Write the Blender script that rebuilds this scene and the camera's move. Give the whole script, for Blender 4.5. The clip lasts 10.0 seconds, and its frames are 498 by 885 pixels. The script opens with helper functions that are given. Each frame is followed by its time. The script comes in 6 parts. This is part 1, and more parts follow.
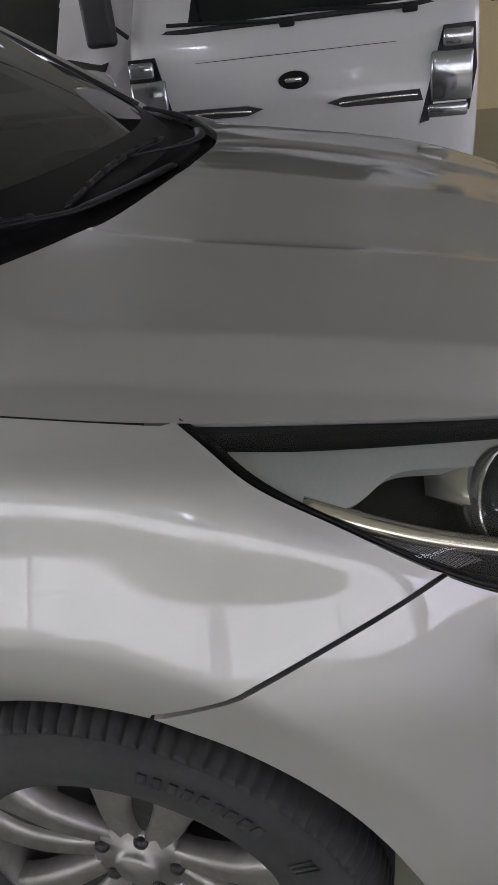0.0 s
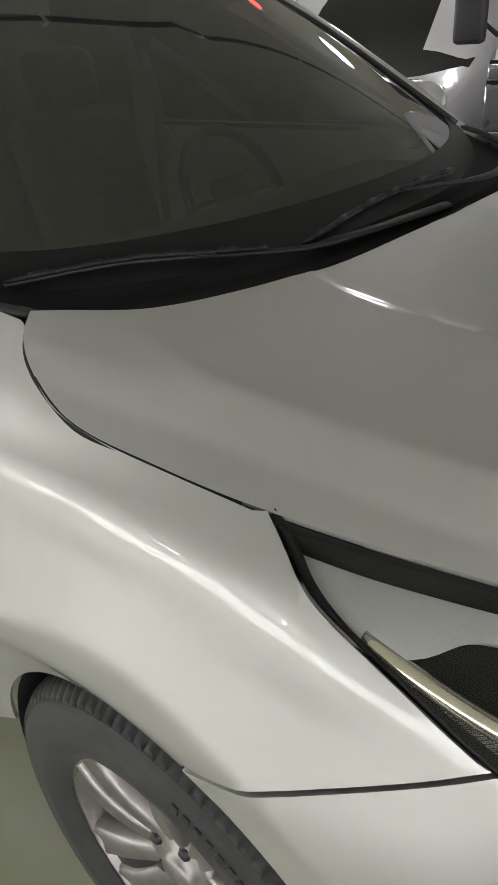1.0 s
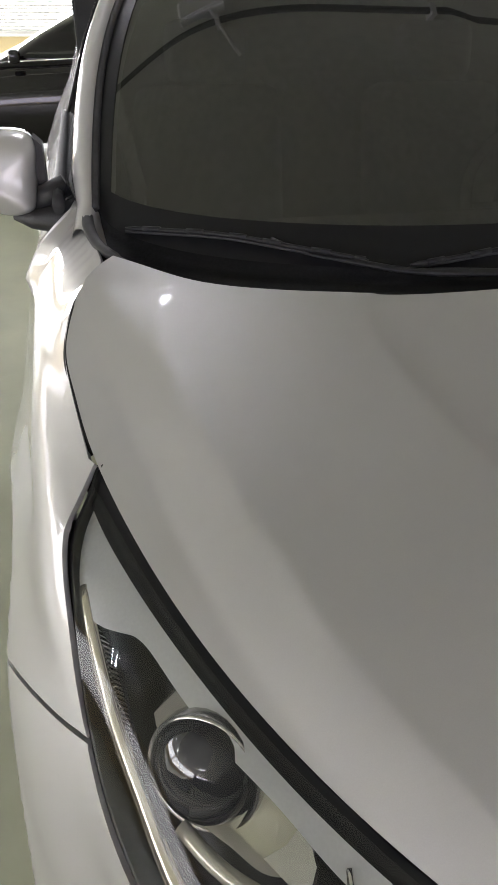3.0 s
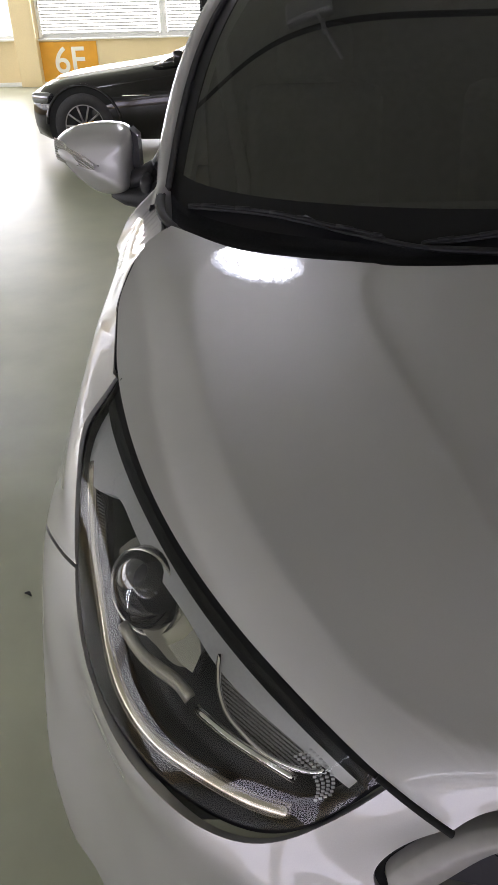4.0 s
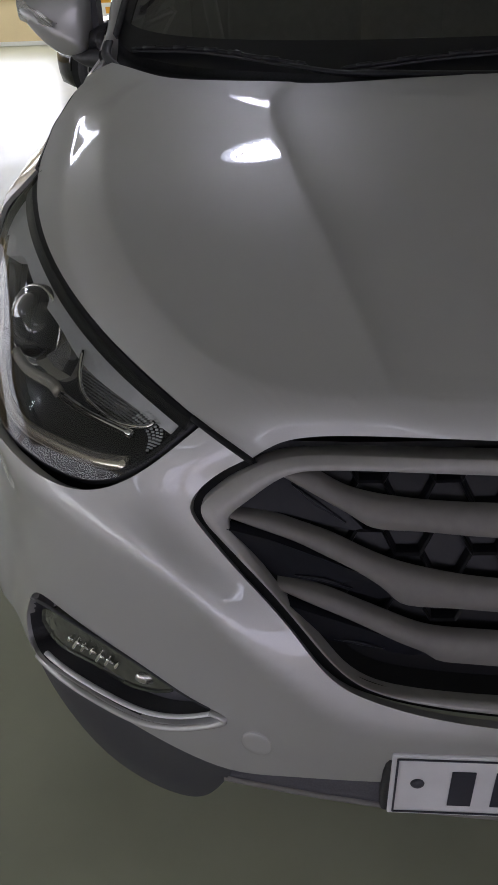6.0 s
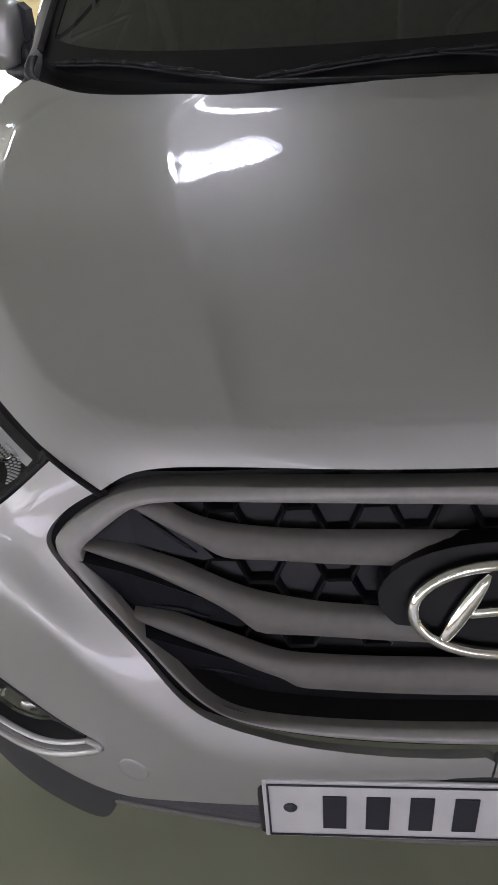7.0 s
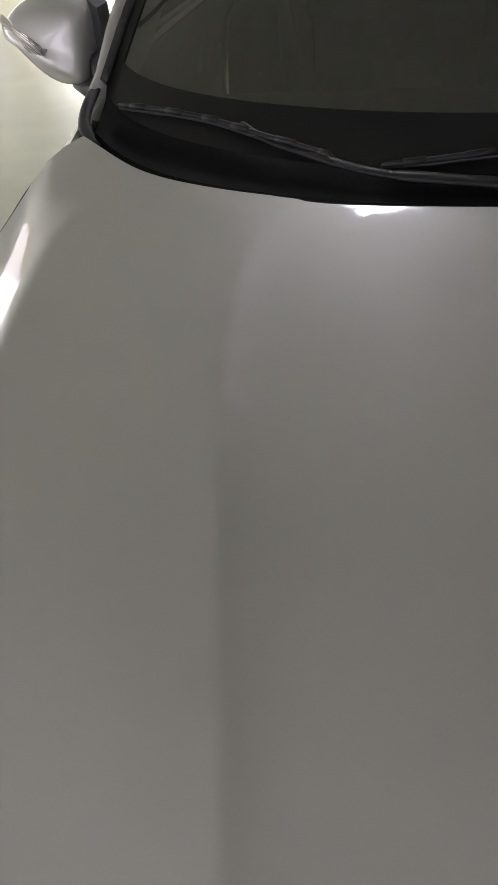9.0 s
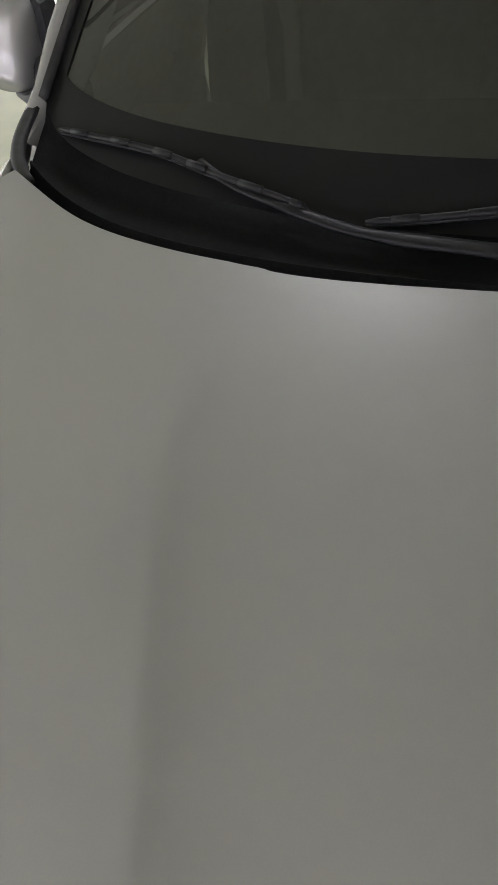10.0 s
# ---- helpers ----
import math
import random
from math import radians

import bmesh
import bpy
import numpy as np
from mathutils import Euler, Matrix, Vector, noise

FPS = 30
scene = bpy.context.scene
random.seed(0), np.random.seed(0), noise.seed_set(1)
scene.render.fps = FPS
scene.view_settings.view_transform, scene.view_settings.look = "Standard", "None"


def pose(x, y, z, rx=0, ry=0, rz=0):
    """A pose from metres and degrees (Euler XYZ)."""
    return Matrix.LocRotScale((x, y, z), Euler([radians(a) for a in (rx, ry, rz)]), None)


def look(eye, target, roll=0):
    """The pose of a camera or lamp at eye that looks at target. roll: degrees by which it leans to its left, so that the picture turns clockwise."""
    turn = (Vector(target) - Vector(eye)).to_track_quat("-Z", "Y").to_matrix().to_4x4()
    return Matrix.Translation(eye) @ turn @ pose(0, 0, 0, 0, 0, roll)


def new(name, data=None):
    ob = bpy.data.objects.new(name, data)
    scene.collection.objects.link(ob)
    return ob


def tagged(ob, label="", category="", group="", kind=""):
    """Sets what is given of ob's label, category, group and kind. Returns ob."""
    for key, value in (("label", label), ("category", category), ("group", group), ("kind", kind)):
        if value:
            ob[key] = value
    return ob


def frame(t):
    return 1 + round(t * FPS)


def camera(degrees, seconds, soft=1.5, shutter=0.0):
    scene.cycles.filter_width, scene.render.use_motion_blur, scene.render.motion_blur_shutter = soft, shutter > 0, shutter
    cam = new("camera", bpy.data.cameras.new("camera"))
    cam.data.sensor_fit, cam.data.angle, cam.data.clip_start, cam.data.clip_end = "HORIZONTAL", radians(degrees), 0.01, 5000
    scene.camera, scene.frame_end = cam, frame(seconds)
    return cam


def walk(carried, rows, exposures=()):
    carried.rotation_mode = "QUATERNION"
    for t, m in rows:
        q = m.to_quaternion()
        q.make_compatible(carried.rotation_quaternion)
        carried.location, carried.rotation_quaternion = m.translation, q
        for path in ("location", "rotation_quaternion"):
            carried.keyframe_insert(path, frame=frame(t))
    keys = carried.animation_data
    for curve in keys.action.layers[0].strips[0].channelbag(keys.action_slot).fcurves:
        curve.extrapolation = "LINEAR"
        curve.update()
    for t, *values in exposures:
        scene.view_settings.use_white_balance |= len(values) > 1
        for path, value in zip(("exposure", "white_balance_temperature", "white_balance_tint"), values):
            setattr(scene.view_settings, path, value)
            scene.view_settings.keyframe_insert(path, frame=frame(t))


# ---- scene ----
from mathutils import geometry

cam = camera(39.0, 10.0)
PATH = [
    (0, (-1.306, 0.541, 1.324), (0.344, 1.007, 0.295), -7.2),
    (0.5, (-1.252, 0.479, 1.377), (0.202, 1.402, 0.36), -6.3),
    (1, (-1.175, 0.415, 1.398), (0.109, 1.568, 0.386), -4.0),
    (1.5, (-1.028, 0.365, 1.436), (-0.016, 1.698, 0.341), -3.3),
    (2, (-0.886, 0.294, 1.445), (-0.078, 1.773, 0.369), 0.5),
    (2.5, (-0.788, 0.203, 1.438), (-0.239, 1.806, 0.374), -0.4),
    (3.8, (-0.607, -0.105, 1.495), (-0.566, 1.562, 0.392), -0.2),
    (4, (-0.555, -0.154, 1.485), (-0.597, 1.525, 0.4), -1.5),
    (4.5, (-0.532, -0.291, 1.464), (-0.586, 1.392, 0.384), 0.2),
    (5, (-0.498, -0.369, 1.413), (-0.626, 1.32, 0.35), -0.8),
    (5.5, (-0.44, -0.369, 1.341), (-0.598, 1.297, 0.245), -1.6),
    (6, (-0.348, -0.392, 1.282), (-0.49, 1.245, 0.142), -2.6),
    (6.2, (-0.317, -0.395, 1.278), (-0.45, 1.234, 0.125), -3.0),
    (7.3, (-0.135, -0.333, 1.33), (-0.349, 1.288, 0.178), -6.1),
    (7.5, (-0.119, -0.314, 1.352), (-0.355, 1.305, 0.202), -6.4),
    (8, (-0.128, -0.241, 1.406), (-0.401, 1.35, 0.225), -6.0),
    (8.5, (-0.152, -0.069, 1.486), (-0.529, 1.356, 0.134), -8.0),
    (9, (-0.182, 0.182, 1.455), (-0.677, 1.585, 0.118), -8.0),
    (9.5, (-0.237, 0.3, 1.477), (-0.723, 1.672, 0.106), -6.7),
    (10, (-0.192, 0.402, 1.464), (-0.668, 1.747, 0.062), -8.0),
]
# Stops, kelvin and tint of the picture along the way
EXPOSURE = [(0.0, 0.58, 5850, 17), (0.5, 1.03, 6050, 13), (1.0, 1.33, 6150, 11), (2.5, 1.56, 6150, 14), (4.0, 0.75, 6000, 18), (4.5, 0.44, 5950, 19), (5.5, 0.17, 5800, 19), (6.0, 0.17, 5800, 18), (7.5, 0.93, 5950, 17), (8.5, 0.96, 6050, 17), (9.5, 1.23, 6200, 16), (10.0, 1.34, 6100, 13)]
walk(cam, [(t, look(eye, target, roll)) for t, eye, target, roll in PATH], EXPOSURE)

# ---- world and lights ----
world = bpy.data.worlds.new("world")
scene.world = world
world.use_nodes = True
wn = world.node_tree.nodes
sky = wn.new("ShaderNodeTexSky")
sky.sky_type, sky.sun_disc = "NISHITA", False
sky.sun_elevation, sky.sun_rotation = radians(45), radians(20)
world.node_tree.links.new(sky.outputs[0], wn["Background"].inputs[0])
wn["Background"].inputs[1].default_value = 0.12


def area_light(name, at, size_x, size_y, watts, colour=(1, 1, 1), turn=(0, 0, 0)):
    data = bpy.data.lights.new(name, "AREA")
    data.shape, data.size, data.size_y, data.energy, data.color = "RECTANGLE", size_x, size_y, watts, colour
    ob = new(name, data)
    ob.matrix_world = pose(*at, *turn)
    return ob


# Daylight in the window openings of the far wall
area_light("window_light", (-1.5, 14.62, 1.55), 13.0, 1.5, 250, (1.0, 0.97, 0.96), (-90, 0, 0))
# Unseen light behind the camera, added to brighten the car's nose
area_light("window_light", (0.0, -6.85, 1.55), 13.0, 1.5, 9, (0.93, 0.91, 1.0), (90, 0, 0))
# Unseen light beside the car, added to brighten its side
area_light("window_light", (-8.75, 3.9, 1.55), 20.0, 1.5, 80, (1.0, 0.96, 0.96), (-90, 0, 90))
# Ceiling lamps: the first is mirrored in the hood, the rest are unseen additions
LAMP_AT = [(-0.66, 3.13, 2.56), (4.2, 3.05, 2.56), (-5.2, 3.05, 2.56), (-0.68, 12.7, 2.56), (4.2, 12.7, 2.56), (-5.2, 12.7, 2.56)]
# Bumper streaks show the south tubes; the two brighter west ones are added
TUBE_AT = [(-3.4, -2.6, False), (-0.4, -2.6, False), (2.6, -2.6, False), (-5.6, 0.9, True), (-3.4, 6.2, True)]



# ---- materials ----
def material(name, colour, rough=0.5, metal=0.0, coat=0.0, emit=0.0):
    m = bpy.data.materials.new(name)
    m.use_nodes = True
    b = m.node_tree.nodes["Principled BSDF"]
    b.inputs["Base Color"].default_value = (*colour, 1)
    b.inputs["Roughness"].default_value = rough
    b.inputs["Metallic"].default_value = metal
    b.inputs["Coat Weight"].default_value = coat
    b.inputs["Coat Roughness"].default_value = 0.03
    if emit:
        b.inputs["Emission Color"].default_value = (*colour, 1)
        b.inputs["Emission Strength"].default_value = emit
    return m


def vary(m, scale, amount, bump=0.0, detail=6.0, second=0.0, rough_amount=0.0):
    """Adds noise at one or two scales to a material's colour, relief and gloss."""
    nodes, links = m.node_tree.nodes, m.node_tree.links
    b = nodes["Principled BSDF"]
    colour = tuple(b.inputs["Base Color"].default_value)
    at = nodes.new("ShaderNodeTexCoord")
    n = nodes.new("ShaderNodeTexNoise")
    n.inputs["Scale"].default_value, n.inputs["Detail"].default_value = scale, detail
    links.new(at.outputs["Object"], n.inputs["Vector"])
    value = n.outputs["Fac"]
    if second:
        n2 = nodes.new("ShaderNodeTexNoise")
        n2.inputs["Scale"].default_value, n2.inputs["Detail"].default_value = second, 4
        links.new(at.outputs["Object"], n2.inputs["Vector"])
        mixer = nodes.new("ShaderNodeMath")
        mixer.operation = "MULTIPLY_ADD"
        half = nodes.new("ShaderNodeMath")
        half.operation, half.inputs[1].default_value = "MULTIPLY", 0.5
        links.new(n.outputs["Fac"], half.inputs[0])
        links.new(n2.outputs["Fac"], mixer.inputs[0])
        mixer.inputs[1].default_value = 0.5
        links.new(half.outputs[0], mixer.inputs[2])
        value = mixer.outputs[0]
    ramp = nodes.new("ShaderNodeValToRGB")
    ramp.color_ramp.elements[0].position, ramp.color_ramp.elements[1].position = 0.3, 0.7
    ramp.color_ramp.elements[0].color = (*[c * (1 - amount) for c in colour[:3]], 1)
    ramp.color_ramp.elements[1].color = (*[min(1, c * (1 + amount)) for c in colour[:3]], 1)
    links.new(value, ramp.inputs[0])
    links.new(ramp.outputs[0], b.inputs["Base Color"])
    if rough_amount:
        r = b.inputs["Roughness"].default_value
        mr = nodes.new("ShaderNodeMapRange")
        mr.inputs["From Min"].default_value, mr.inputs["From Max"].default_value = 0.3, 0.7
        mr.inputs["To Min"].default_value, mr.inputs["To Max"].default_value = max(0.02, r - rough_amount), min(1, r + rough_amount)
        links.new(value, mr.inputs["Value"])
        links.new(mr.outputs[0], b.inputs["Roughness"])
    if bump:
        bp = nodes.new("ShaderNodeBump")
        bp.inputs["Strength"].default_value, bp.inputs["Distance"].default_value = 1.0, bump
        links.new(value, bp.inputs["Height"])
        links.new(bp.outputs[0], b.inputs["Normal"])
    return m


silver = vary(material("silver_paint", (0.44, 0.437, 0.427), 0.48, 0.52, 1.0), 900, 0.045, second=2.5)
silver.node_tree.nodes["Principled BSDF"].inputs["Coat Roughness"].default_value = 0.03
black_plastic = vary(material("black_plastic", (0.022, 0.022, 0.024), 0.55), 400, 0.3, 0.0003)
rubber = vary(material("rubber", (0.022, 0.022, 0.023), 0.6), 60, 0.3, 0.0004)
tyre_rubber = vary(material("tyre_rubber", (0.03, 0.03, 0.031), 0.7), 90, 0.25, 0.0005, second=12)
# Near-black for gaps, holes and depths: shade put into the colour
shade_black = material("shade_black", (0.002, 0.002, 0.002), 0.9)


# ---- building helpers ----
def part(name, bm, mat, parent, label="", smooth=True):
    me = bpy.data.meshes.new(name)
    bm.to_mesh(me)
    bm.free()
    if smooth:
        for p in me.polygons:
            p.use_smooth = True
    me.materials.append(mat)
    ob = new(name, me)
    if parent is not None:
        ob.parent = parent
    if label:
        ob["label"] = label
    return ob


def thing(name, label, category, at=(0, 0, 0), group="", kind=""):
    ob = new(name)
    ob.location = at
    return tagged(ob, label, category, group, kind)


def curve(points, n):
    """A natural cubic through the control points, as n points."""
    p = np.asarray(points, float)
    m = len(p)
    t = np.r_[0, np.cumsum(np.linalg.norm(np.diff(p, axis=0), axis=1) ** 0.5)]
    h = np.diff(t)
    a, b = np.eye(m), np.zeros_like(p)
    for i in range(1, m - 1):
        a[i, i - 1 : i + 2] = h[i - 1], 2 * (h[i - 1] + h[i]), h[i]
        b[i] = 6 * ((p[i + 1] - p[i]) / h[i] - (p[i] - p[i - 1]) / h[i - 1])
    c = np.linalg.solve(a, b)
    s = np.linspace(t[0], t[-1], n)
    k = np.clip(np.searchsorted(t, s) - 1, 0, m - 2)
    u, v, w = (t[k + 1] - s)[:, None], (s - t[k])[:, None], h[k][:, None]
    return c[k] * u**3 / (6 * w) + c[k + 1] * v**3 / (6 * w) + (p[k] / w - c[k] * w / 6) * u + (p[k + 1] / w - c[k + 1] * w / 6) * v


def cubic(xs, ys, at):
    """Natural cubic of columns ys over xs, read at the places at."""
    xs, ys, at = np.asarray(xs, float), np.asarray(ys, float), np.atleast_1d(at)
    shape, ys = ys.shape[1:], ys.reshape(len(xs), -1)
    m, h = len(xs), np.diff(xs)
    a, b = np.eye(m), np.zeros_like(ys)
    for i in range(1, m - 1):
        a[i, i - 1 : i + 2] = h[i - 1], 2 * (h[i - 1] + h[i]), h[i]
        b[i] = 6 * ((ys[i + 1] - ys[i]) / h[i] - (ys[i] - ys[i - 1]) / h[i - 1])
    c = np.linalg.solve(a, b)
    k = np.clip(np.searchsorted(xs, at) - 1, 0, m - 2)
    u, v, w = (xs[k + 1] - at), (at - xs[k]), h[k]
    u, v, w = (q[:, None] for q in (u, v, w))
    got = c[k] * u**3 / (6 * w) + c[k + 1] * v**3 / (6 * w) + (ys[k] / w - c[k] * w / 6) * u + (ys[k + 1] / w - c[k + 1] * w / 6) * v
    return got.reshape(len(at), *shape)


def resample(points, n):
    p = np.asarray(points, float)
    d = np.r_[0, np.cumsum(np.linalg.norm(np.diff(p, axis=0), axis=1))]
    s = np.linspace(0, d[-1], n)
    return np.stack([np.interp(s, d, p[:, i]) for i in range(p.shape[1])], 1)


def box(bm, centre, size, bevel=0.0, turn=None):
    """Adds a box with rounded edges."""
    m = Matrix.Translation(centre) @ (turn.to_4x4() if turn else Matrix()) @ Matrix.Diagonal((*size, 1))
    got = bmesh.ops.create_cube(bm, size=1, matrix=m)
    if bevel:
        edges = list({e for v in got["verts"] for e in v.link_edges})
        bmesh.ops.bevel(bm, geom=edges, offset=bevel, segments=2, affect="EDGES", profile=0.5)
    return bm


def tube(bm, path, radius, sides=8, flat=1.0, caps=True, up=(0, 0, 1)):
    """A swept tube; radius may be a list; flat squeezes it along up."""
    path = [Vector(p) for p in path]
    radii = radius if hasattr(radius, "__len__") else [radius] * len(path)
    rings = []
    for i, p in enumerate(path):
        ahead = (path[min(i + 1, len(path) - 1)] - path[max(i - 1, 0)]).normalized()
        side = ahead.cross(Vector(up))
        side = side.normalized() if side.length > 1e-5 else Vector((1, 0, 0))
        top = side.cross(ahead)
        rings.append([bm.verts.new(p + radii[i] * (math.cos(a) * side + flat * math.sin(a) * top)) for a in np.linspace(0, 2 * math.pi, sides, endpoint=False)])
    for r, q in zip(rings, rings[1:]):
        for i in range(sides):
            bm.faces.new((r[i], r[(i + 1) % sides], q[(i + 1) % sides], q[i]))
    if caps:
        bm.faces.new(rings[0][::-1])
        bm.faces.new(rings[-1])
    return bm


def grid_mesh(bm, rows, close_u=False, flip=False):
    """Quads over rows of points."""
    vs = [[bm.verts.new(p) for p in row] for row in rows]
    for r, q in zip(vs, vs[1:]):
        n = len(r)
        for i in range(n if close_u else n - 1):
            f = (r[i], r[(i + 1) % n], q[(i + 1) % n], q[i])
            bm.faces.new(f[::-1] if flip else f)
    return vs


def lathe(bm, profile, segments, axis_point=(0, 0, 0)):
    """Turns (radius, x) pairs round the x axis."""
    rows = [[Vector(axis_point) + Vector((x, r * math.cos(a), r * math.sin(a))) for a in np.linspace(0, 2 * math.pi, segments, endpoint=False)] for r, x in profile]
    return grid_mesh(bm, rows, close_u=True)


def extrude_outline(bm, outline, depth_vec, bevel=0.0):
    """A slab: a closed outline of 3D points and its copy moved by depth_vec."""
    vs = [bm.verts.new(p) for p in outline]
    f = bm.faces.new(vs)
    got = bmesh.ops.extrude_face_region(bm, geom=[f])
    moved = [v for v in got["geom"] if isinstance(v, bmesh.types.BMVert)]
    for v in moved:
        v.co += Vector(depth_vec)
    bmesh.ops.recalc_face_normals(bm, faces=bm.faces)
    return bm


# ---- the car's skin: level lines from the nose round to the doors ----
LEVELS = []


def level(z, xs, ys):
    LEVELS.append((z, xs, ys))


level(0.2, [0.0, 0.249, 0.421, 0.583, 0.706, 0.799, 0.859, 0.867, 0.865], [0.097, 0.107, 0.137, 0.197, 0.286, 0.417, 0.598, 1.299, 2.6])
level(0.34, [0.0, 0.248, 0.417, 0.578, 0.709, 0.8, 0.868, 0.881, 0.883], [0.065, 0.066, 0.094, 0.151, 0.245, 0.376, 0.577, 1.298, 2.599])
level(0.45, [0.0, 0.248, 0.416, 0.571, 0.711, 0.797, 0.88, 0.899, 0.907], [0.058, 0.054, 0.078, 0.142, 0.239, 0.376, 0.566, 1.297, 2.597])
level(0.55, [0.0, 0.249, 0.416, 0.568, 0.7, 0.789, 0.879, 0.919, 0.924], [0.067, 0.06, 0.082, 0.144, 0.248, 0.378, 0.567, 1.296, 2.595])
level(0.65, [0.0, 0.25, 0.396, 0.558, 0.697, 0.785, 0.871, 0.929, 0.936], [0.082, 0.074, 0.088, 0.154, 0.265, 0.395, 0.578, 1.296, 2.595])
level(0.74, [0.0, 0.252, 0.42, 0.563, 0.703, 0.795, 0.872, 0.926, 0.94], [0.108, 0.104, 0.116, 0.174, 0.286, 0.431, 0.608, 1.295, 2.594])
level(0.81, [0.0, 0.251, 0.46, 0.578, 0.717, 0.807, 0.869, 0.92, 0.933], [0.135, 0.14, 0.168, 0.211, 0.314, 0.478, 0.66, 1.296, 2.596])
level(0.88, [0.0, 0.249, 0.419, 0.558, 0.698, 0.793, 0.851, 0.899, 0.917], [0.176, 0.184, 0.19, 0.257, 0.373, 0.521, 0.701, 1.299, 2.599])
level(0.95, [0.0, 0.249, 0.419, 0.553, 0.679, 0.78, 0.842, 0.876, 0.896], [0.216, 0.224, 0.258, 0.357, 0.471, 0.607, 0.758, 1.301, 2.603])
level(1.01, [0.0, 0.249, 0.397, 0.527, 0.641, 0.725, 0.782, 0.844, 0.871], [0.253, 0.272, 0.331, 0.44, 0.556, 0.68, 0.8, 1.301, 2.603])
level(1.06, [0.0, 0.25, 0.378, 0.497, 0.594, 0.682, 0.756, 0.812, 0.841], [0.301, 0.319, 0.399, 0.519, 0.649, 0.78, 0.92, 1.298, 2.602])
level(1.12, [0.0, 0.241, 0.359, 0.466, 0.562, 0.648, 0.698, 0.737, 0.797], [0.398, 0.418, 0.498, 0.619, 0.75, 0.9, 1.05, 1.302, 2.602])
level(1.18, [0.0, 0.233, 0.34, 0.436, 0.52, 0.599, 0.638, 0.678, 0.745], [0.497, 0.517, 0.599, 0.719, 0.85, 1.002, 1.153, 1.354, 2.603])
LEVEL_Z, LEVEL_X, LEVEL_Y = ([row[i] for row in LEVELS] for i in range(3))
FINE_K = np.linspace(0, 8, 401)
FINE_Z = np.linspace(0.20, 1.18, 197)
level_xy = np.stack([np.stack([cubic(range(9), np.array(row, float), FINE_K) for row in rows]) for rows in (LEVEL_X, LEVEL_Y)], -1)
TABLE = cubic(LEVEL_Z, level_xy, FINE_Z)


def skin(k, z):
    """A point of the skin (negative x side)."""
    i, j = np.clip((z - 0.20) / 0.005, 0, 195.999), np.clip(k / 0.02, 0, 399.999)
    a, b = int(i), int(j)
    u, v = i - a, j - b
    x, y = (1 - u) * ((1 - v) * TABLE[a, b] + v * TABLE[a, b + 1]) + u * ((1 - v) * TABLE[a + 1, b] + v * TABLE[a + 1, b + 1])
    return Vector((-x, y, z))


def skin_normal(k, z):
    du, dv = skin(k + 0.03, z) - skin(k - 0.03 if k > 0.03 else 0, z), skin(k, z + 0.006) - skin(k, z - 0.006)
    return dv.cross(du).normalized() * (1 if dv.cross(du).dot(Vector((-0.5, -1, 0))) > 0 else -1)


def on_skin(p):
    """The (k, z) of the skin point nearest to p at p's height."""
    x, y, z = p
    i = float(np.clip((z - 0.20) / 0.005, 0, 195.999))
    row = TABLE[int(i)] * (1 - i + int(i)) + TABLE[int(i) + 1] * (i - int(i))
    a, d = row[:-1], row[1:] - row[:-1]
    u = np.clip(((abs(x) - a[:, 0]) * d[:, 0] + (y - a[:, 1]) * d[:, 1]) / ((d**2).sum(1) + 1e-12), 0, 1)
    j = int(np.argmin((a[:, 0] + u * d[:, 0] - abs(x)) ** 2 + (a[:, 1] + u * d[:, 1] - y) ** 2))
    return float(FINE_K[j] + 0.02 * u[j]), float(z)


# Arc length along the skin, so that the panels' meshes are even.
ARC = np.interp(np.arange(0, 8.01, 0.02), FINE_K, np.r_[0, np.cumsum(np.hypot(*np.diff(TABLE[90], axis=0).T))])
SHOULDER_Y, SHOULDER_Z = [0.60, 0.69, 0.80, 0.99, 1.29, 2.6], [0.957, 0.970, 0.979, 0.987, 0.993, 1.012]
RIDGE_K = [1.0, 1.32, 1.54, 1.98, 2.22, 2.4, 2.7, 3.02, 3.44, 3.92, 4.32, 5.2]
RIDGE_Z = [0.595, 0.615, 0.64, 0.69, 0.73, 0.752, 0.765, 0.775, 0.788, 0.80, 0.81, 0.80]
RIDGE = curve(list(zip(RIDGE_K, RIDGE_Z)), 200)
WHEEL = Vector((-0.885, 0.905, 0.345))
FLARE = 0.478


def eased(f):
    f = min(1.0, max(0.0, f))
    return f * f * (3 - 2 * f)


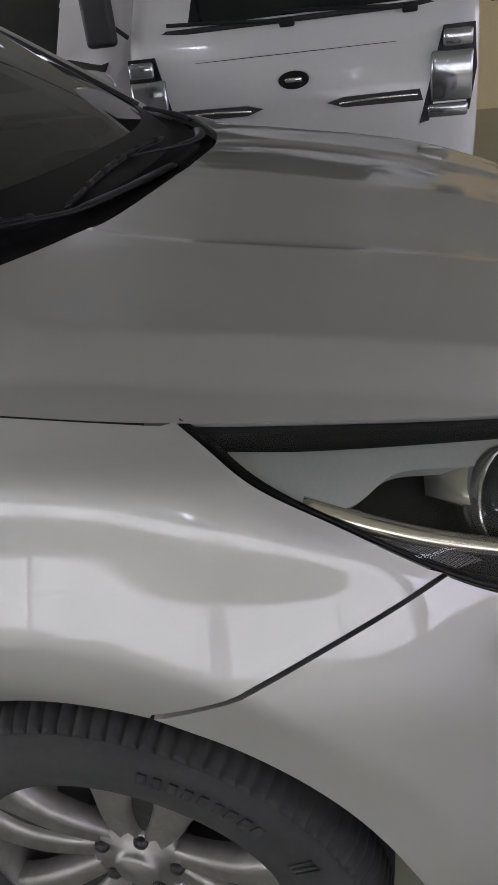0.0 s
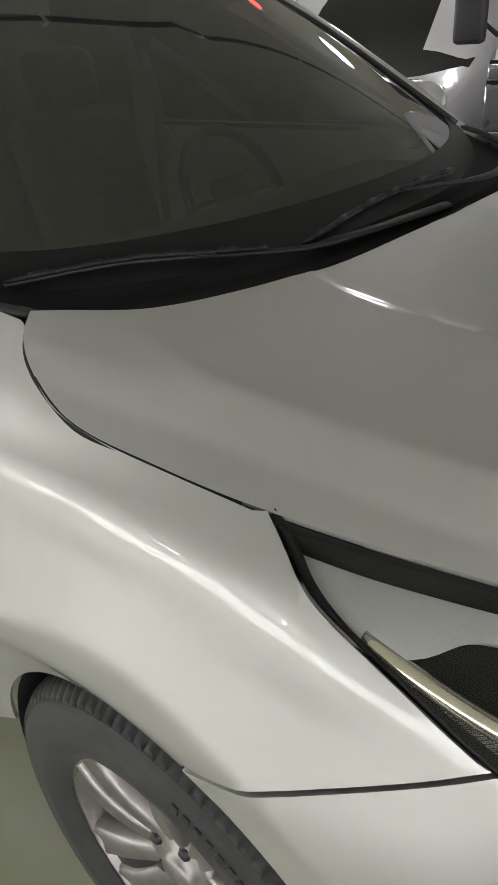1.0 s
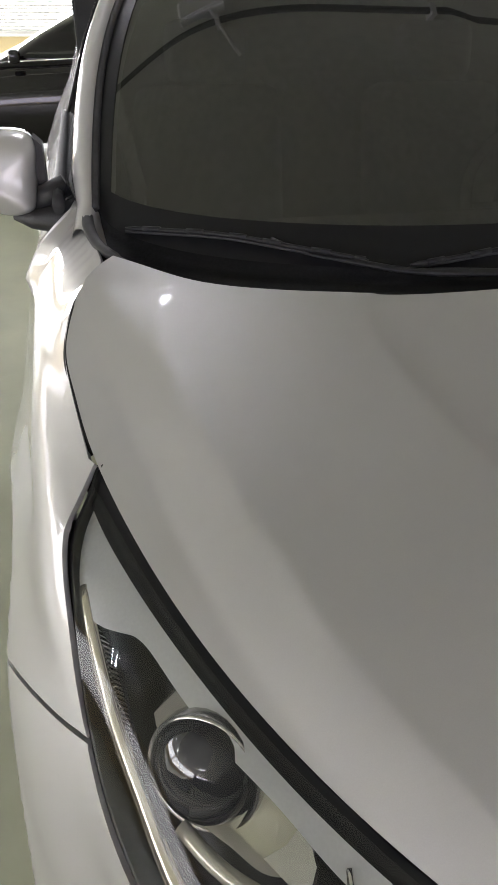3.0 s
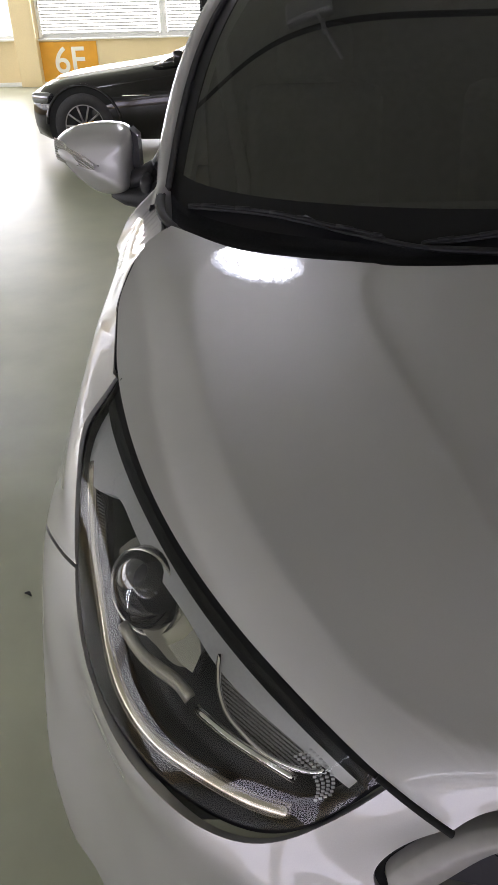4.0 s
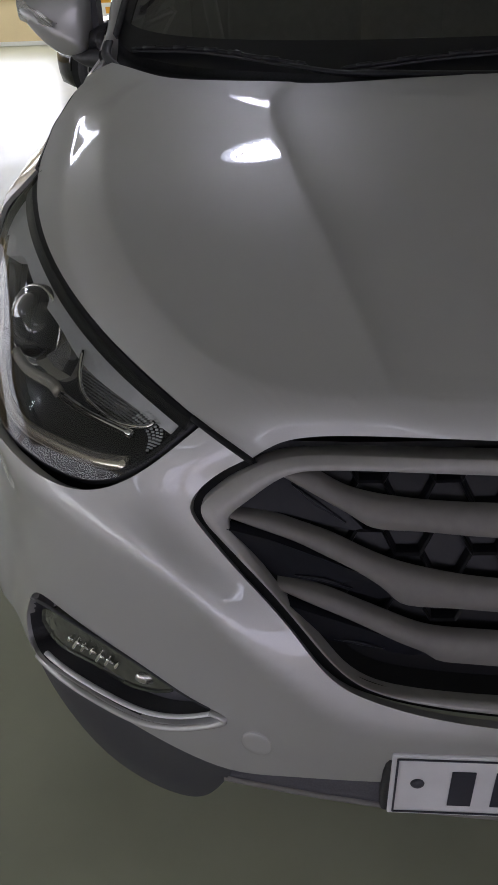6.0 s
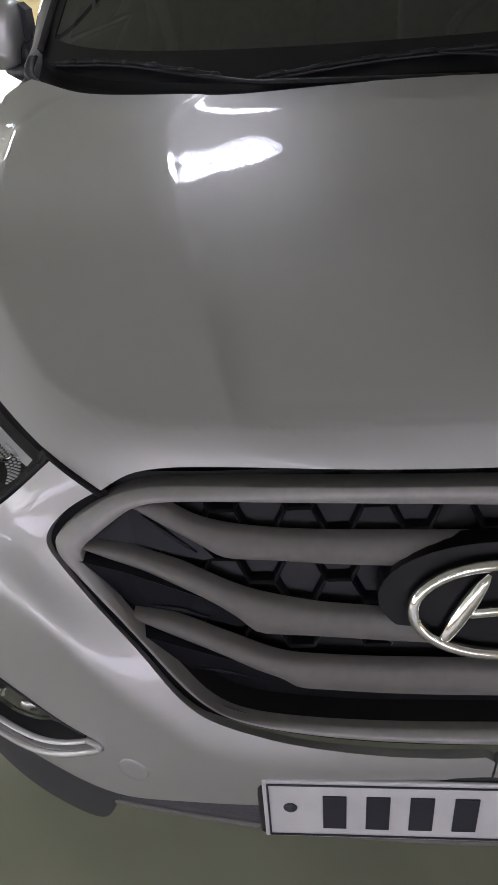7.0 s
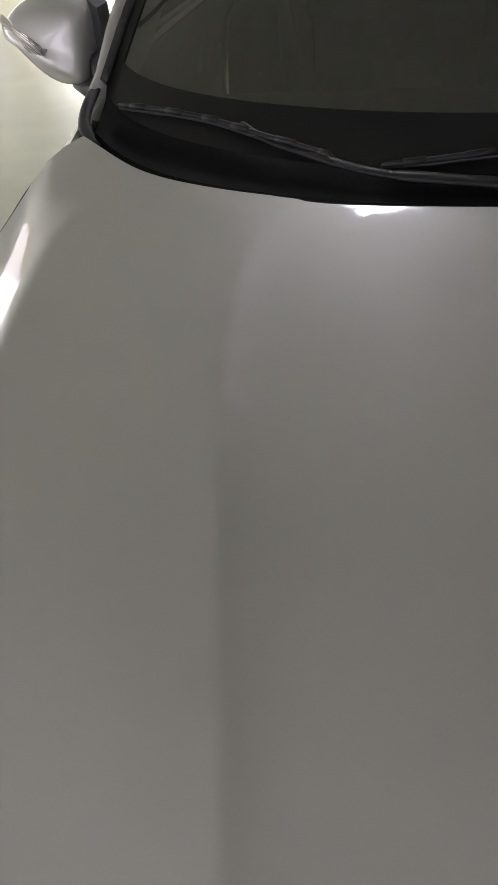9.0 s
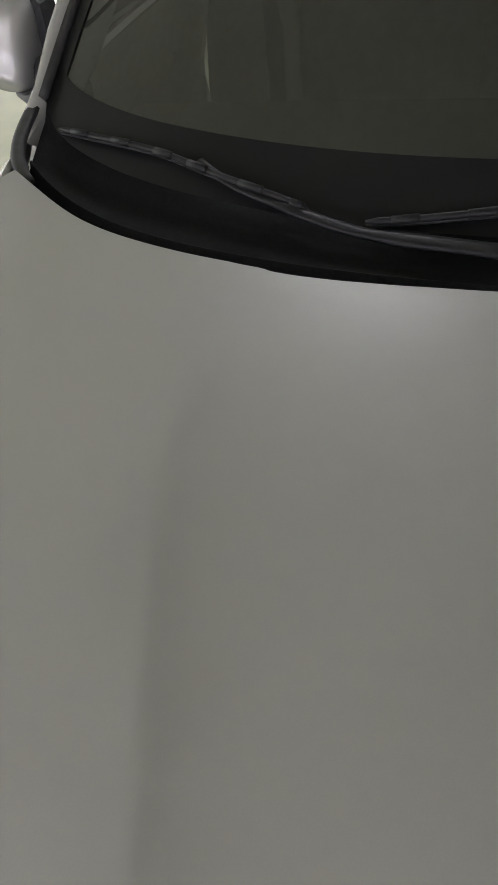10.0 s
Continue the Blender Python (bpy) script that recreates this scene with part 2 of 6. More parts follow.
def relief(p, k, z):
    """The pressed lines of the sheet metal, as a height over the skin."""
    h = 0.0
    if p.y > 0.42:
        fade, wide = eased((p.y - 0.52) / 0.30), eased((p.y - 0.54) / 0.34)
        d = z - np.interp(p.y, SHOULDER_Y, SHOULDER_Z)
        if 0.74 < z < z - d:
            low, high = skin(k, 0.76), skin(k, z - d)
            f = (z - 0.76) / (z - d - 0.76)
            h += wide * eased((z - 0.74) / 0.10) * (low.lerp(high, f) - p).dot(skin_normal(k, z))
        h += 0.009 * fade * (math.exp(-d / 0.022) if d > 0 else max(0, 1 + d / 0.24) ** 2)
    if k > 3.5:
        r = math.hypot(p.y - WHEEL.y - 0.005, z - 0.355)
        bulge = 0.016 * max(0, 1 - (r - FLARE) / 0.22) ** 2 if r > FLARE else 0.016 - 0.27 * (FLARE - r)
        h += eased((k - 3.5) / 0.8) * bulge
    if k < 4.4:
        d = z - np.interp(k, RIDGE[:, 0], RIDGE[:, 1])
        h += 0.016 * eased((4.4 - k) / 1.1) * (max(0.0, 1 - d / 0.085) ** 1.3 if d > 0 else math.exp(d / 0.09))
    return h


def flat(k, z):
    return float(np.interp(k, FINE_K, ARC)), z


def inset(loop, d):
    """A closed 2D loop moved inwards by d."""
    p = np.asarray(loop, float)
    t = np.roll(p, -1, 0) - np.roll(p, 1, 0)
    t /= np.linalg.norm(t, axis=1)[:, None] + 1e-9
    n = np.stack([-t[:, 1], t[:, 0]], 1)
    area = 0.5 * np.sum(p[:, 0] * np.roll(p[:, 1], -1) - np.roll(p[:, 0], -1) * p[:, 1])
    return p + n * d * (1 if area > 0 else -1)


def inside(p, loop):
    x, y = p
    a, b = loop, np.roll(loop, -1, 0)
    cross = (a[:, 1] > y) != (b[:, 1] > y)
    xs = a[:, 0] + (y - a[:, 1]) / np.where(b[:, 1] == a[:, 1], 1e-9, b[:, 1] - a[:, 1]) * (b[:, 0] - a[:, 0])
    return bool(np.sum(cross & (x < xs)) % 2)


def panel(outline, step=0.014, depth=0.0, lip=0.012, gap=0.0018, hold=True, shape=True, holes=()):
    """A sheet of the skin within a closed outline of 3D points, sunk by depth, with turned-in edges. A bmesh on the negative x side."""
    outline = [Vector(p) for p in outline]
    kz = [on_skin(p) for p in outline]
    loop = np.array([flat(*q) for q in kz])
    shift = np.array([p - skin(*q) for p, q in zip(outline, kz)]) * (1.0 if hold else 0.0)
    if shape:
        shift = sum(np.roll(shift, i, 0) * math.exp(-((i / 5) ** 2)) for i in range(-10, 11)) / sum(math.exp(-((i / 5) ** 2)) for i in range(-10, 11))
    rim = inset(loop, gap)
    inner = inset(loop, gap + step * 0.6)
    pts = [Vector(p) for p in rim]
    n = len(rim)
    edges = [(i, (i + 1) % n) for i in range(n)]
    cut, wide = [], []
    for hole in holes:
        ring = np.array([flat(*on_skin(p)) for p in hole])
        cut.append(ring)
        wide.append(inset(ring, -step * 0.6))
        edges += [(len(pts) + i, len(pts) + (i + 1) % len(ring)) for i in range(len(ring))]
        pts += [Vector(p) for p in ring]
    for x in np.arange(loop[:, 0].min(), loop[:, 0].max(), step):
        for y in np.arange(loop[:, 1].min(), loop[:, 1].max(), step):
            if inside((x, y), inner) and not any(inside((x, y), w) for w in wide):
                pts.append(Vector((x, y)))
    got = geometry.delaunay_2d_cdt(pts, edges, [list(range(n))], 1, 1e-6)
    bm = bmesh.new()
    verts = []
    for q in got[0]:
        k, z = float(np.interp(q[0], ARC, FINE_K)), q[1]
        p = skin(k, z)
        normal = skin_normal(k, z)
        d = np.hypot(loop[:, 0] - q[0], loop[:, 1] - q[1])
        w = 1 / (d**2 + 6e-5) ** 1.5
        p = p + Vector((shift * w[:, None]).sum(0) / w.sum()) * math.exp(-d.min() / 0.10)
        verts.append(bm.verts.new(p + normal * ((relief(p, k, z) if shape else 0) - depth)))
    for f in got[2]:
        mid = np.mean([got[0][i] for i in f], axis=0)
        if len(set(f)) >= 3 and not any(inside(mid, c) for c in cut):
            try:
                bm.faces.new([verts[i] for i in f])
            except ValueError:
                pass
    bmesh.ops.delete(bm, geom=[v for v in bm.verts if not v.link_faces], context="VERTS")
    bm.normal_update()
    for f in bm.faces:
        if f.normal.dot(Vector((-0.4, -0.6, 0.3))) < 0:
            f.normal_flip()
    bm.normal_update()
    if lip:
        normals = {v: v.normal.copy() for v in bm.verts}
        for e in bm.edges:
            e.smooth = not e.is_boundary
        made = bmesh.ops.extrude_edge_only(bm, edges=[e for e in bm.edges if e.is_boundary])["geom"]
        for v in made:
            if isinstance(v, bmesh.types.BMVert):
                near = [e.other_vert(v) for e in v.link_edges if e.other_vert(v) in normals]
                if near:
                    v.co -= normals[near[0]] * lip
        bmesh.ops.recalc_face_normals(bm, faces=bm.faces)
    return bm


def mirrored(bm):
    other = bm.copy()
    for v in other.verts:
        v.co.x *= -1
    bmesh.ops.reverse_faces(other, faces=other.faces)
    return other


def joined(*bms):
    whole = bmesh.new()
    for b in bms:
        me = bpy.data.meshes.new("joint")
        b.to_mesh(me)
        b.free()
        whole.from_mesh(me)
        bpy.data.meshes.remove(me)
    return whole


def both(name, bm, mat, parent, label=""):
    """A part and its twin on the other side."""
    other = mirrored(bm)
    return part(name, bm, mat, parent, label), part(name, other, mat, parent, label)


def ribbon(line, width, lift, mat=None):
    """A narrow strip that follows 3D points over the skin."""
    bm = bmesh.new()
    rows = []
    line = [Vector(p) for p in line]
    for i, p in enumerate(line):
        k, z = on_skin(p)
        n = skin_normal(k, z)
        ahead = (line[min(i + 1, len(line) - 1)] - line[max(i - 1, 0)]).normalized()
        side = n.cross(ahead).normalized()
        rows.append([p + side * width / 2 + n * lift, p - side * width / 2 + n * lift])
    grid_mesh(bm, rows)
    return bm


def neg(points):
    return [(-x, y, z) for x, y, z in points]


# Design lines of the front (positive x here, used on both sides).
HOOD_SIDE = curve([(0.395, 0.178, 0.866), (0.447, 0.205, 0.892), (0.54, 0.298, 0.918), (0.639, 0.431, 0.95), (0.718, 0.592, 0.985), (0.774, 0.793, 1.012), (0.790, 0.90, 1.026), (0.799, 0.975, 1.037), (0.797, 1.034, 1.051), (0.785, 1.085, 1.073), (0.766, 1.124, 1.091), (0.743, 1.149, 1.105), (0.722, 1.166, 1.113)], 121)
HOOD_FRONT = curve([(0, 0.172, 0.889), (0.133, 0.173, 0.889), (0.285, 0.184, 0.886), (0.367, 0.186, 0.878), (0.395, 0.178, 0.866)], 41)
COWL = curve([(0, 0.958, 1.104), (0.237, 0.98, 1.101), (0.435, 1.016, 1.098), (0.595, 1.08, 1.098), (0.722, 1.168, 1.113)], 41)
LAMP_LOW = curve([(0.768, 0.765, 1.012), (0.789, 0.721, 0.988), (0.804, 0.69, 0.97), (0.806, 0.61, 0.927), (0.799, 0.515, 0.869), (0.765, 0.395, 0.818), (0.684, 0.276, 0.806), (0.595, 0.217, 0.800), (0.53, 0.196, 0.826), (0.45, 0.206, 0.888)], 81)
SEAM = curve([(0.797, 0.513, 0.868), (0.852, 0.611, 0.828), (0.886, 0.71, 0.782), (0.896, 0.79, 0.744)], 24)
GRILLE_OUT = curve([(0.395, 0.181, 0.864), (0.431, 0.179, 0.843), (0.456, 0.171, 0.819), (0.459, 0.164, 0.807), (0.448, 0.153, 0.794), (0.412, 0.126, 0.764), (0.38, 0.107, 0.738), (0.352, 0.092, 0.71), (0.326, 0.08, 0.678), (0.301, 0.073, 0.654), (0.275, 0.07, 0.640), (0.229, 0.068, 0.624), (0.123, 0.066, 0.608), (0, 0.065, 0.606)], 91)
tip = int(np.argmin(np.linalg.norm(HOOD_SIDE - LAMP_LOW[0], axis=1)))
seam_at = int(np.argmin(np.linalg.norm(LAMP_LOW - SEAM[0], axis=1)))
hood_in = int(np.argmin(np.linalg.norm(HOOD_SIDE - LAMP_LOW[-1], axis=1)))


def arch(a0, a1, n, r=0.371):
    return [(0.897, 0.872 - r * math.cos(radians(a)), 0.372 + r * math.sin(radians(a))) for a in np.linspace(a0, a1, n)]


car = thing("car", "silver metallic crossover parked on the green garage floor", "car")

# Hood: a sheet between its four edges, with two pressed lines.
CREASE_Y = [0.2, 0.458, 0.697, 0.894, 1.1]
CREASE_X = [0.255, 0.323, 0.378, 0.407, 0.425]


RIM = curve([(0.745, 1.09, 0.008), (0.69, 0.95, 0.012), (0.66, 0.81, 0.013), (0.63, 0.65, 0.013), (0.58, 0.475, 0.012), (0.53, 0.375, 0.011), (0.48, 0.30, 0.010), (0.42, 0.243, 0.0085), (0.35, 0.216, 0.007), (0.2, 0.203, 0.0065), (0, 0.199, 0.0065)], 160)


def rim_ridge(x, y, q):
    """The bevel that runs round the hood a hand's width inside its edge."""
    d = np.hypot(RIM[:, 0] - x, RIM[:, 1] - y)
    i = int(np.argmin(d))
    out = (x - RIM[i, 0]) * 0.8 + (RIM[i, 1] - y) * 0.6 > 0
    wide = 0.034 + 5.0 * max(0, RIM[i, 2] - 0.0065)
    return 1.5 * RIM[i, 2] * min(1, 0.35 + (1 - q) / 0.25) * (max(0.0, 1 - d[i] / wide) if out else math.exp(-d[i] / 0.13))


def hood_sheet(nx=100, ny=140):
    mid = curve([(0, 0.172, 0.889), (0, 0.191, 0.912), (0, 0.235, 0.944), (0, 0.40, 1.003), (0, 0.60, 1.050), (0, 0.80, 1.083), (0, 0.958, 1.104)], ny)
    side, front, rear = resample(HOOD_SIDE, ny), resample(HOOD_FRONT, nx), resample(COWL, nx)
    rows = []
    for j in range(ny):
        q = j / (ny - 1)
        row = []
        for i in range(nx):
            p = i / (nx - 1)
            f = np.array([p, p, 0.6 * p**2 + 0.4 * p**5])
            at = (1 - f) * mid[j] + f * side[j] + (1 - q) * front[i] + q * rear[i]
            at = at - ((1 - f) * (1 - q) * mid[0] + f * (1 - q) * side[0] + (1 - f) * q * mid[-1] + f * q * side[-1])
            edge = min(1, q / 0.15)
            d = np.interp(at[1], CREASE_Y, CREASE_X) - at[0]
            rise = -0.013 * (1 - math.exp(-d / 0.038)) * math.exp(-d / 0.20) if d > 0 else 0.0
            row.append(Vector((-at[0], at[1], at[2] + edge * rise * (1 - 0.35 * eased((at[1] - 0.74) / 0.24)) + rim_ridge(at[0], at[1], q))))
        rows.append(row)
    # towards the windscreen the sheet runs on straight, but for its outer corners
    for i in range(nx):
        keep = eased((i / (nx - 1) - 0.80) / 0.16)
        j0 = next(j for j in range(ny) if rows[j][i].y > 0.80)
        a, b = rows[j0 - 6][i], rows[j0][i]
        slope = (b.z - a.z) / (b.y - a.y)
        far, end = rows[-1][i].y - b.y, min(rear[i][2] - 0.002, rows[-1][i].z)
        out = eased((i / (nx - 1) - 0.25) / 0.45)
        bend = (1 - out) * -0.115 + out * (end - b.z - slope * far) / far**2
        for j in range(j0 + 1, ny):
            d = rows[j][i].y - b.y
            rows[j][i].z = keep * rows[j][i].z + (1 - keep) * (b.z + slope * d + bend * d * d)
    return rows


def hood():
    rows = hood_sheet()
    bm = bmesh.new()
    whole = [row[::-1] + [Vector((-p.x, p.y, p.z)) for p in row[1:]] for row in rows]
    grid_mesh(bm, whole)
    bm.normal_update()
    for f in bm.faces:
        if f.normal.z < 0:
            f.normal_flip()
    bm.normal_update()
    normals = {v: v.normal.copy() for v in bm.verts}
    for e in bm.edges:
        e.smooth = not e.is_boundary
    made = bmesh.ops.extrude_edge_only(bm, edges=[e for e in bm.edges if e.is_boundary])["geom"]
    for v in made:
        if isinstance(v, bmesh.types.BMVert):
            near = [e.other_vert(v) for e in v.link_edges if e.other_vert(v) in normals]
            v.co -= normals[near[0]] * 0.006
    bmesh.ops.recalc_face_normals(bm, faces=bm.faces)
    return part("hood", bm, silver, car, "silver hood with two pressed lines")


hood()
# Bumper: from the centre line round to the wheel arch, with the holes of the fog lamps.
FOG = [tuple(p) for p in curve([(0.757, 0.292, 0.49), (0.729, 0.262, 0.562), (0.682, 0.22, 0.60), (0.598, 0.163, 0.608), (0.523, 0.123, 0.595), (0.458, 0.095, 0.574), (0.43, 0.086, 0.566), (0.456, 0.093, 0.543), (0.492, 0.104, 0.520), (0.543, 0.125, 0.497), (0.606, 0.157, 0.490), (0.678, 0.206, 0.478), (0.751, 0.286, 0.445), (0.757, 0.292, 0.488)], 60)[:-1]]
LOW_EDGE = [tuple(p) for p in curve([(0.85, 0.50, 0.40), (0.79, 0.335, 0.425), (0.752, 0.288, 0.437), (0.68, 0.206, 0.465), (0.608, 0.159, 0.474), (0.546, 0.127, 0.470), (0.49, 0.104, 0.462), (0.427, 0.084, 0.460), (0.36, 0.07, 0.476), (0.25, 0.066, 0.487), (0.02, 0.066, 0.49)], 50)]
bumper_edge = [(0, 0.064, z) for z in np.linspace(0.49, 0.598, 7)] + list(GRILLE_OUT[::-1][1:]) + list(HOOD_SIDE[1:hood_in]) + list(LAMP_LOW[::-1][: 80 - seam_at]) + list(SEAM) + arch(70, 14, 24) + LOW_EDGE
bumper_half = panel(neg(bumper_edge), step=0.012, holes=[neg(FOG)])
bumper = part("bumper", joined(mirrored(bumper_half), bumper_half), silver, car)
# Fenders
def flank(z):
    """Half width of the car at its doors."""
    return float(np.interp(z, [0.35, 0.5, 0.9, 0.99, 1.05, 1.13], [0.885, 0.90, 0.90, 0.885, 0.85, 0.795]))


fender_edge = list(SEAM[::-1]) + list(LAMP_LOW[:seam_at][::-1]) + list(HOOD_SIDE[tip + 1 :]) + [tuple(p) for p in curve([(0.735, 1.20, 1.118), (0.755, 1.30, 1.135), (0.775, 1.42, 1.145)], 8)]
fender_edge += [(flank(z), 1.43, z) for z in np.linspace(1.13, 0.35, 30)] + arch(168, 78, 40)
both("fender", panel(neg(fender_edge), step=0.012, gap=0.0024, lip=0.007), silver, car)
# ---- the car's details ----
grey_paint = vary(material("grey_satin_paint", (0.30, 0.29, 0.277), 0.45, 0.15), 90, 0.06)
# The frame's grey taken darker, for the shade inside the recessed grille
slat_grey = vary(material("grey_paint_darkened", (0.155, 0.147, 0.136), 0.48), 90, 0.06)
slat_grey.node_tree.nodes["Principled BSDF"].inputs["Specular IOR Level"].default_value = 0.3
cladding = vary(material("grey_cladding", (0.038, 0.038, 0.043), 0.55), 500, 0.25, 0.0004)
gloss_black = material("gloss_black", (0.006, 0.006, 0.007), 0.38)
gloss_black.node_tree.nodes["Principled BSDF"].inputs["Specular IOR Level"].default_value = 0.3
insert_black = vary(material("insert_black", (0.006, 0.006, 0.007), 0.4), 300, 0.2)
insert_black.node_tree.nodes["Principled BSDF"].inputs["Specular IOR Level"].default_value = 0.25
chrome = material("chrome", (0.86, 0.85, 0.82), 0.06, 1.0)
lamp_silver = vary(material("lamp_silver", (0.74, 0.74, 0.74), 0.32, 0.1), 300, 0.03)
plate_white = vary(material("plate_white", (0.58, 0.575, 0.575), 0.35), 30, 0.05)
ink = material("ink_black", (0.02, 0.02, 0.03), 0.5)
alloy = vary(material("alloy", (0.33, 0.315, 0.31), 0.42, 0.85), 60, 0.12)
trim_dark = vary(material("cabin_dark", (0.011, 0.011, 0.011), 0.75), 200, 0.3, 0.0005)
belt_grey = material("belt_grey", (0.15, 0.15, 0.14), 0.8)
ribbed_plain = material("satin_chrome", (0.55, 0.54, 0.51), 0.22, 0.9)
red_glow = material("red_glow", (1.0, 0.06, 0.05), 0.3, emit=4.0)
ribbed = material("ribbed_reflector", (0.55, 0.54, 0.53), 0.16, 0.9)
_n, _l = ribbed.node_tree.nodes, ribbed.node_tree.links
_wave = _n.new("ShaderNodeTexWave")
_wave.bands_direction = "DIAGONAL"
_wave.inputs["Scale"].default_value = 110
_bump = _n.new("ShaderNodeBump")
_bump.inputs["Distance"].default_value = 0.002
_co = _n.new("ShaderNodeTexCoord")
_l.new(_co.outputs["Object"], _wave.inputs["Vector"])
_l.new(_wave.outputs["Fac"], _bump.inputs["Height"])
_l.new(_bump.outputs[0], _n["Principled BSDF"].inputs["Normal"])


def glass(name, tint, gloss=1.45):
    """A thin clear sheet: tinted light goes straight through, the rest is mirrored."""
    m = bpy.data.materials.new(name)
    m.use_nodes = True
    nodes, links = m.node_tree.nodes, m.node_tree.links
    nodes.clear()
    out, mixer = nodes.new("ShaderNodeOutputMaterial"), nodes.new("ShaderNodeMixShader")
    clear, shine, fres = nodes.new("ShaderNodeBsdfTransparent"), nodes.new("ShaderNodeBsdfGlossy"), nodes.new("ShaderNodeFresnel")
    clear.inputs["Color"].default_value = (*tint, 1)
    shine.inputs["Roughness"].default_value = 0.02
    fres.inputs["IOR"].default_value = gloss
    links.new(fres.outputs[0], mixer.inputs[0])
    links.new(clear.outputs[0], mixer.inputs[1])
    links.new(shine.outputs[0], mixer.inputs[2])
    links.new(mixer.outputs[0], out.inputs["Surface"])
    return m


clear_lens = glass("clear_lens", (0.93, 0.94, 0.93))
tinted = glass("tinted_glass", (0.16, 0.168, 0.156), 2.25)
side_tint = glass("side_tint", (0.82, 0.84, 0.82))


def no_shadow(ob):
    ob.visible_shadow = False
    return ob


def pair(make):
    """Builds a part with its sub-parts on both sides: make(flip) gets a function that puts a bmesh on that side."""
    for side in (1, -1):
        make(lambda bm, s=side: bm if s == 1 else mirrored(bm))


# Black strips in the shut lines, standing in for the shade of the gaps
for line in (SEAM[:-4], GRILLE_OUT):
    both("gap_shade", ribbon(neg(line[::2]), 0.016, -0.0095), shade_black, car)

bm = bmesh.new()
tube(bm, [Vector((-x, y, z - 0.0055)) for x, y, z in HOOD_SIDE[tip + 2 :: 2]], 0.0048, 8)
both("gap_shade", bm, shade_black, car)
bm = bmesh.new()
tube(bm, [Vector((-x, y - 0.002, z - 0.003)) for x, y, z in HOOD_SIDE[: hood_in + 2]], 0.0036, 8)
both("gap_shade", bm, shade_black, car)

# Headlamps
LAMP_EDGE = list(LAMP_LOW) + list(HOOD_SIDE[hood_in + 1 : tip])
STRIP = [tuple(p) for p in curve([(0.771, 0.742, 1.003), (0.726, 0.595, 0.975), (0.677, 0.488, 0.955), (0.618, 0.393, 0.936), (0.564, 0.317, 0.915), (0.516, 0.262, 0.9), (0.472, 0.213, 0.883)], 40)]
STRIP += [tuple(p) for p in curve([(0.479, 0.208, 0.872), (0.519, 0.245, 0.884), (0.567, 0.29, 0.893), (0.611, 0.339, 0.904), (0.647, 0.394, 0.919), (0.689, 0.455, 0.93), (0.722, 0.524, 0.943), (0.746, 0.567, 0.948), (0.778, 0.594, 0.938), (0.802, 0.655, 0.946), (0.797, 0.700, 0.972)], 50)]
TURN_LAMP = [tuple(p) for p in curve([(0.607, 0.337, 0.910), (0.608, 0.314, 0.895), (0.600, 0.288, 0.881), (0.585, 0.270, 0.875), (0.560, 0.247, 0.870), (0.527, 0.229, 0.872), (0.508, 0.224, 0.878), (0.505, 0.231, 0.886), (0.542, 0.264, 0.894), (0.578, 0.301, 0.902), (0.606, 0.335, 0.909)], 50)[:-1]]
BOWL = [tuple(p) for p in curve([(0.747, 0.46, 0.894), (0.735, 0.412, 0.874), (0.711, 0.383, 0.877), (0.685, 0.355, 0.878), (0.654, 0.346, 0.891), (0.634, 0.365, 0.914), (0.655, 0.40, 0.925), (0.700, 0.462, 0.932), (0.735, 0.475, 0.915), (0.746, 0.462, 0.896)], 40)[:-1]]


def ring_panel(outline, width, depth):
    """The border of an outline, as a flat rim."""
    outline = [Vector(p) for p in outline]
    kz = np.array([flat(*on_skin(p)) for p in outline])
    inner = inset(kz, np.asarray(width).reshape(-1, 1))
    bm = bmesh.new()
    rows = [[], [], [], []]
    for p, a, b in zip(outline, kz, inner):
        k, z = float(np.interp(b[0], ARC, FINE_K)), b[1]
        n0, n1 = skin_normal(*on_skin(p)), skin_normal(k, z)
        q = skin(k, z) + (p - skin(*on_skin(p)))
        rows[0].append(p - n0 * 0.012 + (q - p) * 0.06)
        rows[1].append(p - n0 * depth + (q - p) * 0.1)
        rows[2].append(q - n1 * depth)
        rows[3].append(q - n1 * 0.045)
    grid_mesh(bm, rows, close_u=True)
    bmesh.ops.recalc_face_normals(bm, faces=bm.faces)
    return bm


def strip_on_skin(line, width, depth, round_=0.003):
    """A rounded bar along 3D points of the skin."""
    line = [Vector(p) for p in line]
    path = []
    for p in line:
        k, z = on_skin(p)
        path.append(p - skin_normal(k, z) * depth)
    bm = bmesh.new()
    k, z = on_skin(line[len(line) // 2])
    tube(bm, path, width / 2, 8, flat=round_ / width * 2, up=skin_normal(k, z))
    return bm


def deep(p, depth):
    k, z = on_skin(p)
    return skin(k, z) - skin_normal(k, z) * depth


# the black rim is narrow below, wide along the hood
RIM_WIDE = [0.016 - 0.009 * eased((i - 4) / 14) * (1 - eased((i - 58) / 16)) for i in range(len(LAMP_EDGE))]


